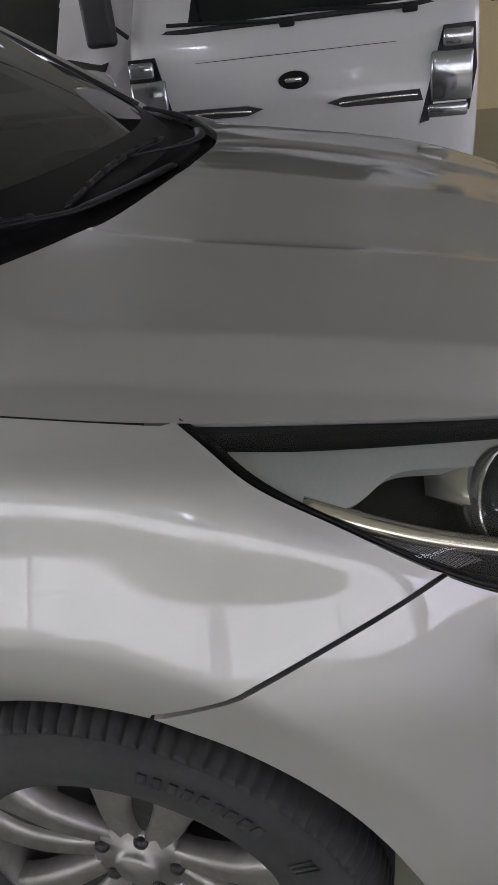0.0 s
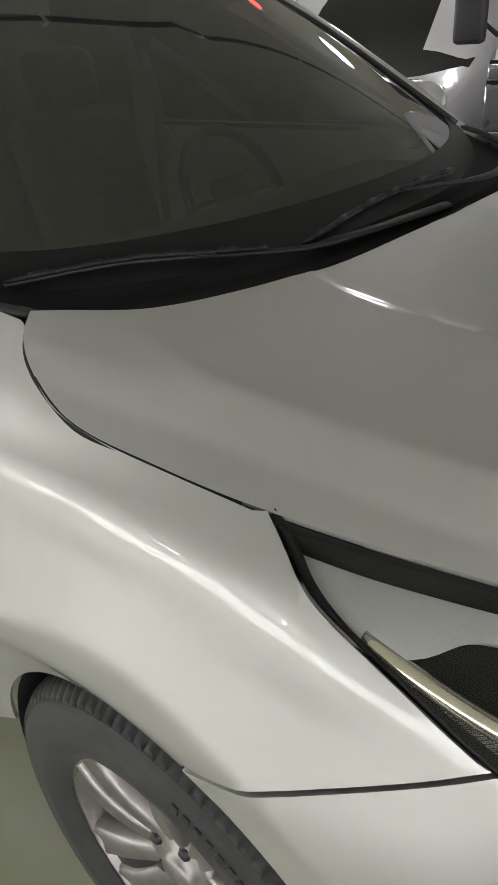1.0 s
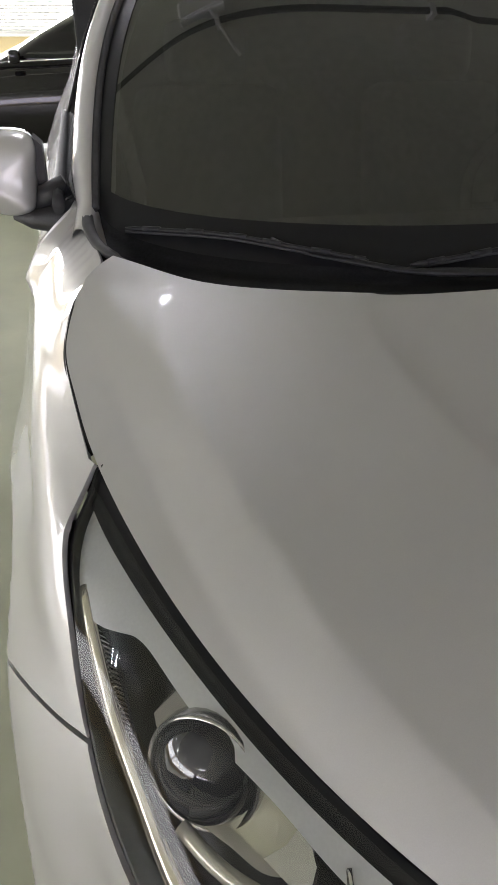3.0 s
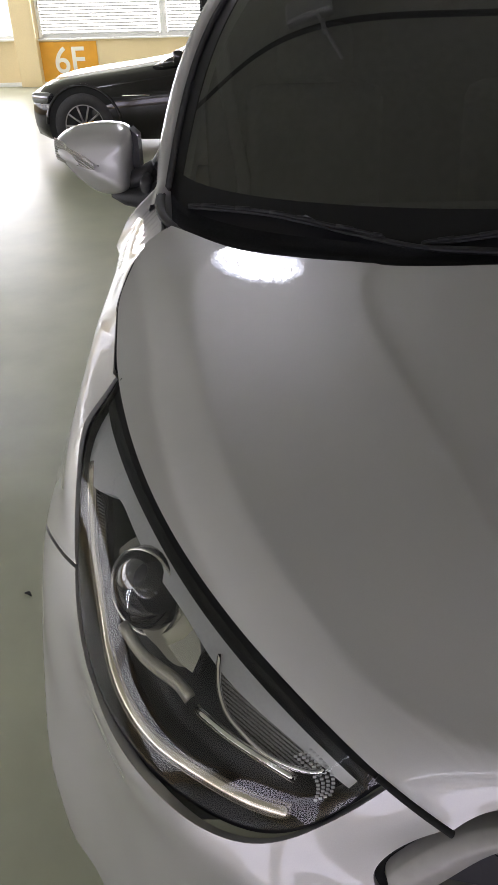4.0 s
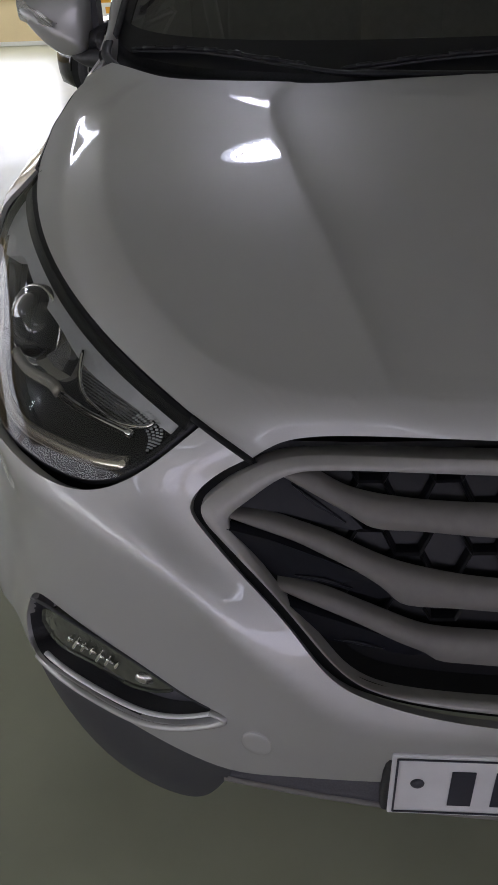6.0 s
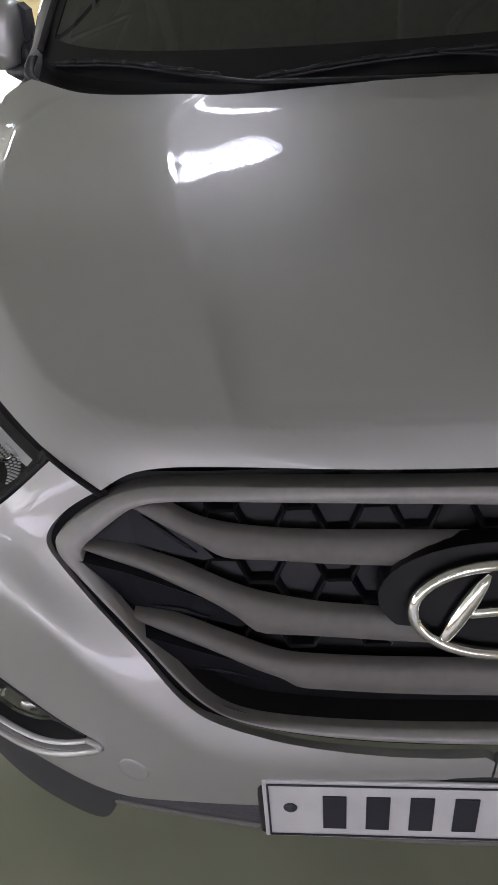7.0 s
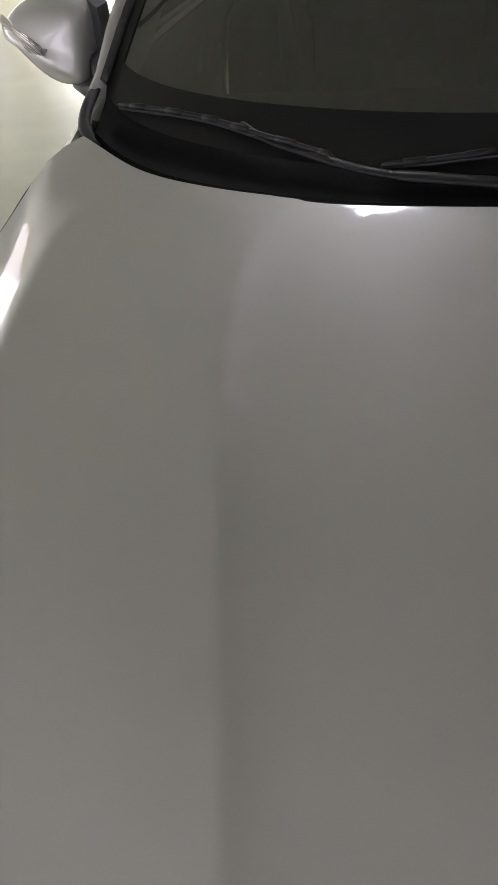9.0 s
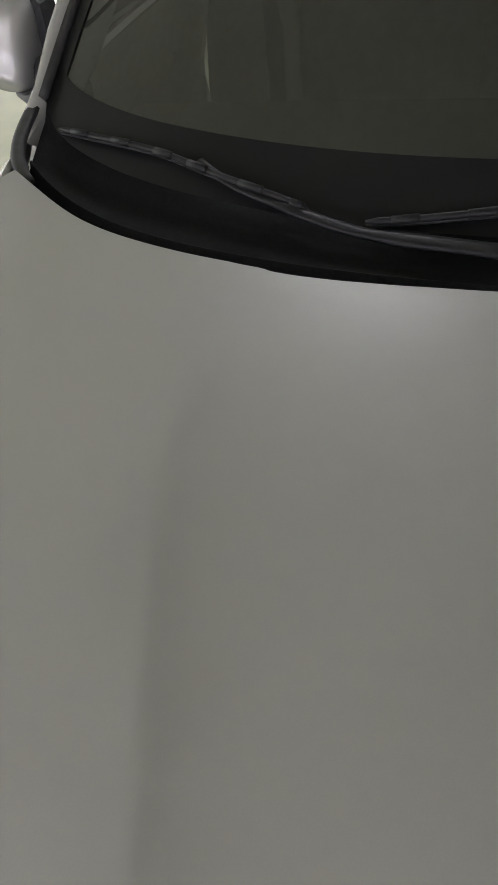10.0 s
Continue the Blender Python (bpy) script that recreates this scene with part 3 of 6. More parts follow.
def headlamp(put):
    body = part("headlamp", put(panel(neg(LAMP_EDGE), step=0.02, depth=0.055, lip=0, shape=False)), gloss_black, car, "clear headlamp with a projector and chrome trim")
    part("lamp_rim", put(ring_panel(neg(LAMP_EDGE), RIM_WIDE, 0.004)), gloss_black, body)
    no_shadow(part("lens", put(panel(neg(LAMP_EDGE), step=0.02, depth=0.0015, lip=0, gap=0.006, shape=False)), clear_lens, body, "clear plastic lens"))
    part("light_strip", put(panel(neg(STRIP), step=0.012, depth=0.012, lip=0.02, gap=0.0, hold=False, shape=False)), lamp_silver, body, "pale silver strip along the lamp's upper edge")
    part("turn_lamp", put(panel(neg(TURN_LAMP), step=0.01, depth=0.014, lip=0.02, gap=0.0, hold=False, shape=False)), ribbed, body, "ribbed chrome turn lamp")
    part("turn_rim", put(strip_on_skin(neg(TURN_LAMP[:30]), 0.006, 0.009)), chrome, body)
    # projector: a glass ball in a chrome bowl
    part("bowl_skirt", put(panel(neg(BOWL), step=0.012, depth=0.048, lip=0.03, gap=0.0, hold=False, shape=False)), lamp_cream, body, "pale chrome skirt round the projector")
    centre = Vector((-0.701, 0.446, 0.887))
    ahead = (Vector((-0.55, -0.75, 0.35))).normalized()
    turn = ahead.to_track_quat("X", "Z").to_matrix()
    bm = bmesh.new()
    lathe(bm, [(0.055, -0.020), (0.055, -0.004), (0.053, 0.000), (0.050, -0.004), (0.047, -0.01), (0.046, -0.035)], 32)
    for v in bm.verts:
        v.co = centre + turn @ v.co
    part("projector_bowl", put(bm), ribbed_plain, body, "satin chrome projector bowl")
    bm = bmesh.new()
    lathe(bm, [(0.049, -0.012), (0.047, -0.002), (0.039, 0.010), (0.026, 0.018), (0.012, 0.0215), (0.001, 0.022)], 32)
    for v in bm.verts:
        v.co = centre + turn @ v.co
    part("projector_lens", put(bm), projector_glass, body, "dark glass projector lens")
    # chrome shroud over the projector and blades beside it
    bm = bmesh.new()
    shroud = [deep(p, 0.016) for p in neg([(0.744, 0.496, 0.918), (0.728, 0.498, 0.932), (0.708, 0.490, 0.942), (0.690, 0.462, 0.938), (0.668, 0.427, 0.931), (0.700, 0.442, 0.917), (0.741, 0.461, 0.900)])]
    extrude_outline(bm, shroud, (0.02, 0.03, -0.01))
    part("shroud", put(bm), lamp_cream, body, "pale inner shroud")
    part("upper_blade", put(strip_on_skin(neg(curve([(0.632, 0.298, 0.872), (0.599, 0.270, 0.868), (0.567, 0.247, 0.866), (0.532, 0.224, 0.864)], 14)), 0.011, 0.010, 0.005)), chrome, body)
    part("side_blade", put(strip_on_skin(neg(curve([(0.735, 0.412, 0.874), (0.699, 0.363, 0.873), (0.660, 0.328, 0.876), (0.645, 0.310, 0.872)], 12)), 0.016, 0.020, 0.006)), lamp_cream, body, "pale slanted blade")
    part("tongue", put(panel(neg([(0.668, 0.366, 0.893), (0.652, 0.345, 0.889), (0.640, 0.331, 0.889), (0.631, 0.345, 0.903), (0.634, 0.374, 0.919), (0.650, 0.365, 0.905)]), step=0.008, depth=0.016, lip=0.015, gap=0.0, hold=False, shape=False)), ribbed_plain, body)
    part("lower_strip", put(strip_on_skin(neg(curve([(0.800, 0.640, 0.945), (0.790, 0.570, 0.915), (0.777, 0.505, 0.890), (0.759, 0.443, 0.869), (0.748, 0.405, 0.855), (0.733, 0.365, 0.842), (0.710, 0.325, 0.833), (0.678, 0.288, 0.828), (0.645, 0.263, 0.828), (0.607, 0.239, 0.828), (0.572, 0.220, 0.830), (0.537, 0.206, 0.836)], 48)), 0.019, 0.010, 0.005)), warm_chrome, body, "warm chrome lower strip")
    part("side_reflector", put(panel(neg([(0.799, 0.601, 0.93), (0.79, 0.575, 0.925), (0.78, 0.524, 0.9), (0.778, 0.493, 0.88), (0.775, 0.47, 0.866), (0.788, 0.495, 0.864), (0.798, 0.556, 0.9)]), step=0.01, depth=0.02, lip=0.01, gap=0.0, hold=False, shape=False)), ribbed, body, "honeycomb side reflector")
    bm = bmesh.new()
    for p in curve([(0.524, 0.239, 0.884), (0.511, 0.228, 0.880), (0.503, 0.217, 0.872), (0.506, 0.208, 0.860)], 13):
        for v in range(4):
            box(bm, deep((-p[0] - 0.0045 * (v - 1), p[1], p[2] - 0.0030 * (v - 1)), 0.012), (0.0034, 0.0022, 0.0016), 0.0004)
    part("light_dots", put(bm), lamp_silver, body)


projector_glass = material("projector_glass", (0.03, 0.03, 0.035), 0.03, 0.0, 1.0)
lamp_cream = material("lamp_cream", (0.68, 0.65, 0.56), 0.18, 0.55)
warm_chrome = material("warm_chrome", (0.80, 0.74, 0.62), 0.16, 0.85)
pair(headlamp)

# Grille: frame, three slats, honeycomb rows, fins
FRAME_OUT = curve([(0, 0.174, 0.868), (0.2, 0.176, 0.869), (0.3, 0.181, 0.869), (0.354, 0.183, 0.866), (0.385, 0.181, 0.858), (0.416, 0.175, 0.842), (0.440, 0.169, 0.825), (0.449, 0.164, 0.814), (0.446, 0.156, 0.804), (0.433, 0.146, 0.793), (0.406, 0.128, 0.773), (0.376, 0.110, 0.748), (0.348, 0.094, 0.719), (0.322, 0.082, 0.688), (0.299, 0.075, 0.664), (0.275, 0.071, 0.648), (0.228, 0.069, 0.631), (0.123, 0.067, 0.616), (0, 0.066, 0.614)], 140)


def opening_y(x, z):
    """How far back the rim of the grille's opening lies."""
    w = z - 0.7
    return 0.0992 + 0.3591 * w - 0.1605 * x * x - 0.3373 * x * x * w + 0.7819 * w * w + 1.283 * x**4


FRAME_IN = curve([(x, opening_y(x, z), z) for x, z in ((0, 0.848), (0.117, 0.852), (0.226, 0.857), (0.325, 0.859), (0.364, 0.851), (0.402, 0.825), (0.418, 0.811), (0.419, 0.801), (0.402, 0.782), (0.38, 0.757), (0.353, 0.726), (0.32, 0.687), (0.297, 0.661), (0.272, 0.645), (0.229, 0.634), (0.123, 0.624), (0, 0.622))], 140)


def grille_frame():
    bm = bmesh.new()
    rows = []
    out_l, in_l = FRAME_OUT, FRAME_IN
    for a, b in zip(out_l, in_l):
        a, b = Vector(a), Vector(b)
        ahead = Vector((0, -1, 0.25)).normalized()
        across = b - a
        rows.append([a - ahead * 0.03, a + ahead * 0.001, a + across * 0.05 + ahead * 0.004, a + across * 0.5 + ahead * 0.0045, a + across * 0.95 + ahead * 0.003, b - ahead * 0.001, b - ahead * 0.014])
    rows = [[Vector((-p.x, p.y, p.z)) for p in r] for r in rows]
    whole = rows[::-1][:-1] + [[Vector((-p.x, p.y, p.z)) for p in r] for r in rows]
    grid_mesh(bm, whole)
    bmesh.ops.recalc_face_normals(bm, faces=bm.faces)
    return part("grille", bm, grey_paint, car, "satin grey grille surround")


grille = grille_frame()


# Black sleeve added behind the frame, standing in for the opening's shade
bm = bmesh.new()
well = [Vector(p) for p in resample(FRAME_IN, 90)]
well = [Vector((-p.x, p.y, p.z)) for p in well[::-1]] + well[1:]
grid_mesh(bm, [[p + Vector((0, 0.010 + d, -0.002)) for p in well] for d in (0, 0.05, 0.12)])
part("grille_well", bm, shade_black, grille)


def face_y(x, z):
    """How far back the grille's slats stand."""
    return opening_y(x, z) + 0.006


def slat(upper, lower):
    """A slat from its upper and lower edges, (x, z) pairs from the side to the middle, thick and rounded, over both sides."""
    bm = bmesh.new()
    u, w = resample(curve(upper, 80), 50), resample(curve(lower, 80), 50)
    rows = []
    for (x0, z0), (x1, z1) in zip(u, w):
        h = z0 - z1
        def at(f, d):
            x, z = x0 + (x1 - x0) * f, z0 + (z1 - z0) * f
            return Vector((-x, face_y(x, z) + d, z))
        rows.append([at(0.02, 0.016), at(0, 0.004), at(0.12, 0), at(0.5, -0.002), at(0.9, 0.002), at(1, 0.006), at(0.98, 0.016)])
    other = [[Vector((-p.x, p.y, p.z)) for p in r] for r in rows]
    grid_mesh(bm, rows + other[::-1][1:] if abs(rows[-1][0].x) < 0.003 else rows + other[::-1])
    bmesh.ops.recalc_face_normals(bm, faces=bm.faces)
    return part("slat", bm, slat_grey, grille)


slat([(0.36, 0.853), (0.339, 0.852), (0.322, 0.845), (0.302, 0.836), (0.273, 0.829), (0.228, 0.823), (0.173, 0.819), (0.063, 0.815), (0, 0.814)], [(0.370, 0.849), (0.343, 0.836), (0.32, 0.825), (0.298, 0.814), (0.286, 0.807), (0.272, 0.801), (0.23, 0.798), (0.174, 0.793), (0.064, 0.787), (0, 0.785)])
slat([(0.424, 0.810), (0.411, 0.809), (0.376, 0.807), (0.346, 0.8), (0.317, 0.792), (0.288, 0.78), (0.26, 0.769), (0.232, 0.761), (0.204, 0.755), (0.176, 0.75), (0.12, 0.744), (0.064, 0.740), (0, 0.738)], [(0.424, 0.804), (0.377, 0.793), (0.348, 0.785), (0.319, 0.773), (0.29, 0.76), (0.268, 0.747), (0.254, 0.736), (0.243, 0.727), (0.211, 0.723), (0.177, 0.721), (0.12, 0.716), (0.064, 0.712), (0, 0.710)])
slat([(0.370, 0.746), (0.322, 0.737), (0.293, 0.727), (0.264, 0.716), (0.236, 0.705), (0.213, 0.698), (0.178, 0.694), (0.121, 0.69), (0.064, 0.688), (0, 0.687)], [(0.369, 0.737), (0.324, 0.72), (0.295, 0.709), (0.266, 0.696), (0.238, 0.683), (0.215, 0.673), (0.204, 0.665), (0.18, 0.661), (0.122, 0.656), (0.064, 0.653), (0, 0.652)])
# the dark back of the grille
bm = bmesh.new()
grid_mesh(bm, [[Vector((x, face_y(x, z) + 0.030, z)) for x in np.linspace(-0.43, 0.43, 40)] for z in np.linspace(0.60, 0.866, 16)])
part("grille_back", bm, insert_black, grille)


def honeycomb(side=0.0262):
    """A lattice of six-sided cells with ridged ribs, behind the slats."""
    bm = bmesh.new()
    pitch, rise = 1.5 * side, math.sqrt(3) * side
    for i in range(-9, 10):
        for j in range(-3, 6):
            cx, cz = i * pitch, 0.70 + (j + 0.5 * (i % 2)) * rise
            corners = [(cx + side * math.cos(a), cz + side * math.sin(a)) for a in np.linspace(0, 2 * math.pi, 7)]
            for (xa, za), (xb, zb) in list(zip(corners, corners[1:]))[:3]:
                lowest = 0.688 if max(abs(xa), abs(xb)) < 0.22 else 0.70
                if min(za, zb) < lowest or max(za, zb) > 0.862 or max(abs(xa), abs(xb)) > 0.345:
                    continue
                n = Vector((za - zb, 0, xb - xa)).normalized() * 0.0034
                ends = []
                for x, z, cut in ((xa, za, 0.0), (xb, zb, 0.0)):
                    y = face_y(x, z)
                    ends.append([Vector((x, y + 0.029, z)) - n, Vector((x, y + 0.019, z)) - n * 0.55, Vector((x, y + 0.016, z)), Vector((x, y + 0.019, z)) + n * 0.55, Vector((x, y + 0.029, z)) + n])
                grid_mesh(bm, ends)
    bmesh.ops.recalc_face_normals(bm, faces=bm.faces)
    return bm


part("honeycomb", honeycomb(), insert_black, grille, "black honeycomb insert", smooth=False)
FINS = [[(0.421, 0.813), (0.373, 0.850), (0.365, 0.848), (0.344, 0.836), (0.321, 0.825), (0.298, 0.813), (0.283, 0.800), (0.293, 0.798), (0.322, 0.802), (0.364, 0.811)], [(0.422, 0.800), (0.378, 0.794), (0.319, 0.773), (0.268, 0.748), (0.244, 0.725), (0.264, 0.721), (0.29, 0.730), (0.322, 0.741), (0.352, 0.745), (0.388, 0.746)], [(0.364, 0.733), (0.325, 0.720), (0.267, 0.696), (0.215, 0.672), (0.205, 0.662), (0.228, 0.657), (0.254, 0.665), (0.293, 0.676), (0.333, 0.681)]]
FOLDS = [[(0.356, 0.838), (0.33, 0.822), (0.300, 0.805)], [(0.352, 0.750), (0.32, 0.746), (0.292, 0.736)], [(0.31, 0.683), (0.28, 0.678), (0.256, 0.670)]]


def fins(put):
    for outline, fold, lean in zip(FINS, FOLDS, (0.05, -0.38, -0.40)):
        mid = sum(z for _, z in outline) / len(outline)
        bm = bmesh.new()
        extrude_outline(bm, [Vector((-x, face_y(x, z) + 0.008 + lean * (z - mid), z)) for x, z in outline], (0, 0.014, 0))
        fin = part("fin", put(bm), fin_black, grille, smooth=False)
        bm = bmesh.new()
        tube(bm, [Vector((-x, face_y(x, z) + 0.008 + lean * (z - mid), z)) for x, z in fold], [0.001, 0.0028, 0.001], 6)
        part("fin_fold", put(bm), fin_black, fin)


fin_black = material("fin_black", (0.010, 0.0105, 0.014), 0.35)
fin_black.node_tree.nodes["Principled BSDF"].inputs["Specular IOR Level"].default_value = 0.22
pair(fins)

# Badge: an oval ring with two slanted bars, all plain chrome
bm = bmesh.new()
AHEAD = Vector((0, -1, 0.28)).normalized()
RISE = Vector((0, 0.28, 1)).normalized()


def badge_at(x, h, d):
    return Vector((x, face_y(0, 0.76) - 0.012, 0.76)) + RISE * h + AHEAD * d


ring = [badge_at(0.087 * math.cos(a), 0.050 * math.sin(a), 0.004) for a in np.linspace(0, 2 * math.pi, 41)]
tube(bm, ring, 0.0062, 8, caps=False, up=AHEAD)
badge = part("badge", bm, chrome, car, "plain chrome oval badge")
bm = bmesh.new()
disc = [badge_at(0.086 * math.cos(a), 0.049 * math.sin(a), -0.004) for a in np.linspace(0, 2 * math.pi, 33)[:-1]]
extrude_outline(bm, disc, -AHEAD * 0.02)
part("badge_back", bm, gloss_black, badge, smooth=False)
bm = bmesh.new()
plinth = [badge_at(0.120 * math.cos(a), 0.009 + 0.060 * math.sin(a), -0.006) for a in np.linspace(0, 2 * math.pi, 41)[:-1]]
extrude_outline(bm, plinth, -AHEAD * 0.03)
part("badge_plinth", bm, gloss_black, badge, "black plate behind the badge", smooth=False)
for side in (-1, 1):
    bm = bmesh.new()
    path = [badge_at(side * 0.038 + 0.022 * f, 0.040 * f, 0.005) for f in np.linspace(-1, 1, 9)]
    tube(bm, path, [0.003, 0.0065, 0.008, 0.009, 0.009, 0.009, 0.008, 0.0065, 0.003], 8, flat=0.6, up=AHEAD)
    part("badge_bar", bm, chrome, badge)
bm = bmesh.new()
tube(bm, [badge_at(x, 0.10 * x, 0.005) for x in np.linspace(-0.034, 0.034, 7)], 0.006, 8, flat=0.6, up=AHEAD)
part("badge_bar", bm, chrome, badge)

# Number plate in its dark holder; the characters are plain bars
PLATE_Y, PLATE_Z, PLATE_W, PLATE_H = 0.046, 0.511, 0.49, 0.106
tilt = Matrix.Rotation(radians(-4), 3, "X")
bm = bmesh.new()
box(bm, (0, PLATE_Y + 0.014, PLATE_Z), (PLATE_W + 0.014, 0.022, PLATE_H + 0.014), 0.005, tilt)
holder = part("plate_holder", bm, black_plastic, car, "black number plate holder")
bm = bmesh.new()
box(bm, (0, PLATE_Y, PLATE_Z), (PLATE_W, 0.004, PLATE_H), 0.0015, tilt)
plate = part("number_plate", bm, plate_white, holder, "white number plate with dark bars", smooth=False)
bm = bmesh.new()
border = [(x * (PLATE_W / 2 - 0.006), h * (PLATE_H / 2 - 0.006)) for x, h in ((-1, -1), (1, -1), (1, 1), (-1, 1), (-1, -1))]
for (x0, h0), (x1, h1) in zip(border, border[1:]):
    a = Vector((x0, PLATE_Y, PLATE_Z)) + tilt @ Vector((0, -0.0032, h0))
    b = Vector((x1, PLATE_Y, PLATE_Z)) + tilt @ Vector((0, -0.0032, h1))
    tube(bm, [a, b], 0.0012, 6)
part("plate_border", bm, ink, plate)
for i in range(8):
    x = -0.166 + i * 0.0475 + (0.016 if i > 3 else 0)
    bm = bmesh.new()
    box(bm, Vector((x, PLATE_Y, PLATE_Z)) + tilt @ Vector((0, -0.003, -0.002)), (0.026, 0.002, 0.060), 0.0006, tilt)
    part("plate_bar", bm, ink, plate, "dark bar in place of a character", smooth=False)
for side in (-1, 1):
    bm = bmesh.new()
    bmesh.ops.create_uvsphere(bm, u_segments=12, v_segments=8, radius=0.008, matrix=Matrix.Translation(Vector((side * 0.215, PLATE_Y - 0.002, PLATE_Z + 0.005))) @ Matrix.Diagonal((1.0, 0.5, 1.0, 1)))
    part("plate_screw", bm, cladding, plate, "worn plate screw")

# Fog lamps, lower cladding, skid strip, tow cover
FOG_LAMP = [(0.711, 0.256, 0.522), (0.704, 0.253, 0.547), (0.654, 0.207, 0.577), (0.611, 0.176, 0.587), (0.572, 0.152, 0.590), (0.529, 0.128, 0.585), (0.494, 0.112, 0.576), (0.514, 0.118, 0.558), (0.543, 0.130, 0.545), (0.573, 0.146, 0.539), (0.613, 0.170, 0.540), (0.675, 0.215, 0.521)]
FOG_LAMP = [tuple(p) for p in curve(FOG_LAMP + FOG_LAMP[:1], 50)[:-1]]


fog_smoke = vary(material("fog_smoke", (0.16, 0.165, 0.13), 0.22, 0.3), 90, 0.2)
pocket_grey = vary(material("pocket_grey", (0.075, 0.073, 0.085), 0.5), 400, 0.2, 0.0003)


def fog(put):
    pocket = part("fog_pocket", put(panel(neg(FOG), step=0.014, depth=0.035, lip=0, gap=-0.004, hold=False, shape=False)), pocket_grey, car, "dark grey fog lamp pocket")
    bm = bmesh.new()
    rows = [[], []]
    for p in neg(FOG):
        k, z = on_skin(p)
        n = skin_normal(k, z)
        rows[0].append(skin(k, z) + n * (relief(skin(k, z), k, z) - 0.002))
        rows[1].append(skin(k, z) - n * 0.04)
    grid_mesh(bm, rows, close_u=True)
    bmesh.ops.recalc_face_normals(bm, faces=bm.faces)
    part("pocket_wall", put(bm), black_plastic, pocket)
    part("fog_lamp", put(panel(neg(FOG_LAMP), step=0.01, depth=0.010, lip=0.02, gap=0, hold=False, shape=False)), fog_smoke, pocket, "clear running lamp with a row of small reflectors")
    for f, x in enumerate(np.linspace(0.652, 0.575, 13)):
        y, z = np.interp(x, [0.575, 0.612, 0.650], [0.150, 0.173, 0.199]), np.interp(x, [0.575, 0.612, 0.650], [0.565, 0.562, 0.553])
        bm = bmesh.new()
        box(bm, deep((-x, y, z), 0.006), (0.0035, 0.004, 0.014 + 0.006 * (f % 3)), 0.0008, Euler((0.2, 0.5 * (-1) ** f, 0.5)).to_matrix())
        part("reflector", put(bm), chrome, pocket)
    bm = bmesh.new()
    bmesh.ops.create_uvsphere(bm, u_segments=16, v_segments=10, radius=0.013, matrix=Matrix.Translation(deep((-0.537, 0.129, 0.563), 0.012)) @ Matrix.Diagonal((1.2, 0.6, 0.8, 1)))
    part("bulb_reflector", put(bm), ribbed_plain, pocket)
    part("fog_rim", put(strip_on_skin(neg(FOG[8:27]), 0.003, 0.001, 0.0025)), black_plastic, pocket, "thin dark seam over the lamp")
    no_shadow(part("fog_lens", put(panel(neg(FOG_LAMP), step=0.012, depth=0.005, lip=0.008, gap=-0.002, hold=False, shape=False)), clear_lens, pocket))
    part("fog_trim", put(strip_on_skin([tuple(Vector(p) - Vector((0, 0, 0.004))) for p in neg(FOG[26:54])], 0.007, -0.002, 0.005)), silver, pocket, "silver trim under the lamp")
    part("inner_trim", put(strip_on_skin([tuple(Vector(p) + Vector((0, 0.002, 0.007))) for p in neg(FOG[27:53])], 0.004, 0.005, 0.004)), lamp_silver, pocket)
    # A black ball stands in for the shade inside the hole
    bm = bmesh.new()
    bmesh.ops.create_uvsphere(bm, u_segments=12, v_segments=8, radius=0.006, matrix=Matrix.Translation(deep((-0.664, 0.201, 0.503), 0.03)))
    part("screw_hole", put(bm), shade_black, pocket)
    low = [tuple(p) for p in curve([(0.427, 0.084, 0.455), (0.46, 0.10, 0.37), (0.50, 0.133, 0.30), (0.56, 0.165, 0.265), (0.62, 0.195, 0.27), (0.70, 0.25, 0.30), (0.77, 0.34, 0.33), (0.84, 0.50, 0.34)], 30)]
    part("cladding", put(panel(neg(LOW_EDGE[2:36] + low), step=0.016, depth=0.003, gap=0.0015, lip=0.02, hold=True)), cladding, car, "dark grey lower cladding")


pair(fog)
bm = bmesh.new()
rows = []
for x in np.linspace(-0.445, 0.445, 30):
    y = 0.052 + 0.20 * x * x
    rows.append([Vector((x, y + 0.03, 0.50)), Vector((x, y + 0.03, 0.455)), Vector((x, y + 0.005, 0.440)), Vector((x, y, 0.428)), Vector((x, y + 0.006, 0.415)), Vector((x, y + 0.03, 0.405)), Vector((x, y + 0.12, 0.35))])
grid_mesh(bm, rows)
bmesh.ops.recalc_face_normals(bm, faces=bm.faces)
part("skid_strip", bm, cladding, car, "dark grey lower strip of the bumper")
bm = bmesh.new()
tube(bm, [Vector((x, 0.055 + 0.20 * x * x, 0.428)) for x in np.linspace(-0.44, 0.44, 30)], 0.005, 8)
part("skid_lip", bm, slat_grey, car, "thin grey lip")


def tow(put):
    bm = bmesh.new()
    k0, z0 = on_skin((-0.394, 0.076, 0.538))
    n = skin_normal(k0, z0)
    a = n.orthogonal().normalized()
    b = n.cross(a)
    c = skin(k0, z0) + n * (relief(skin(k0, z0), k0, z0) + 0.0005)
    rows = [[c + n * d + (a * math.cos(t) + b * math.sin(t)) * r for t in np.linspace(0, 2 * math.pi, 29)[:-1]] for r, d in ((0.0185, -0.004), (0.018, 0.0008), (0.017, 0.0014), (0.010, 0.0015), (0.0005, 0.0015))]
    grid_mesh(bm, rows, close_u=True)
    bmesh.ops.recalc_face_normals(bm, faces=bm.faces)
    part("tow_cover", put(bm), silver, car)


tow(lambda bm: bm)

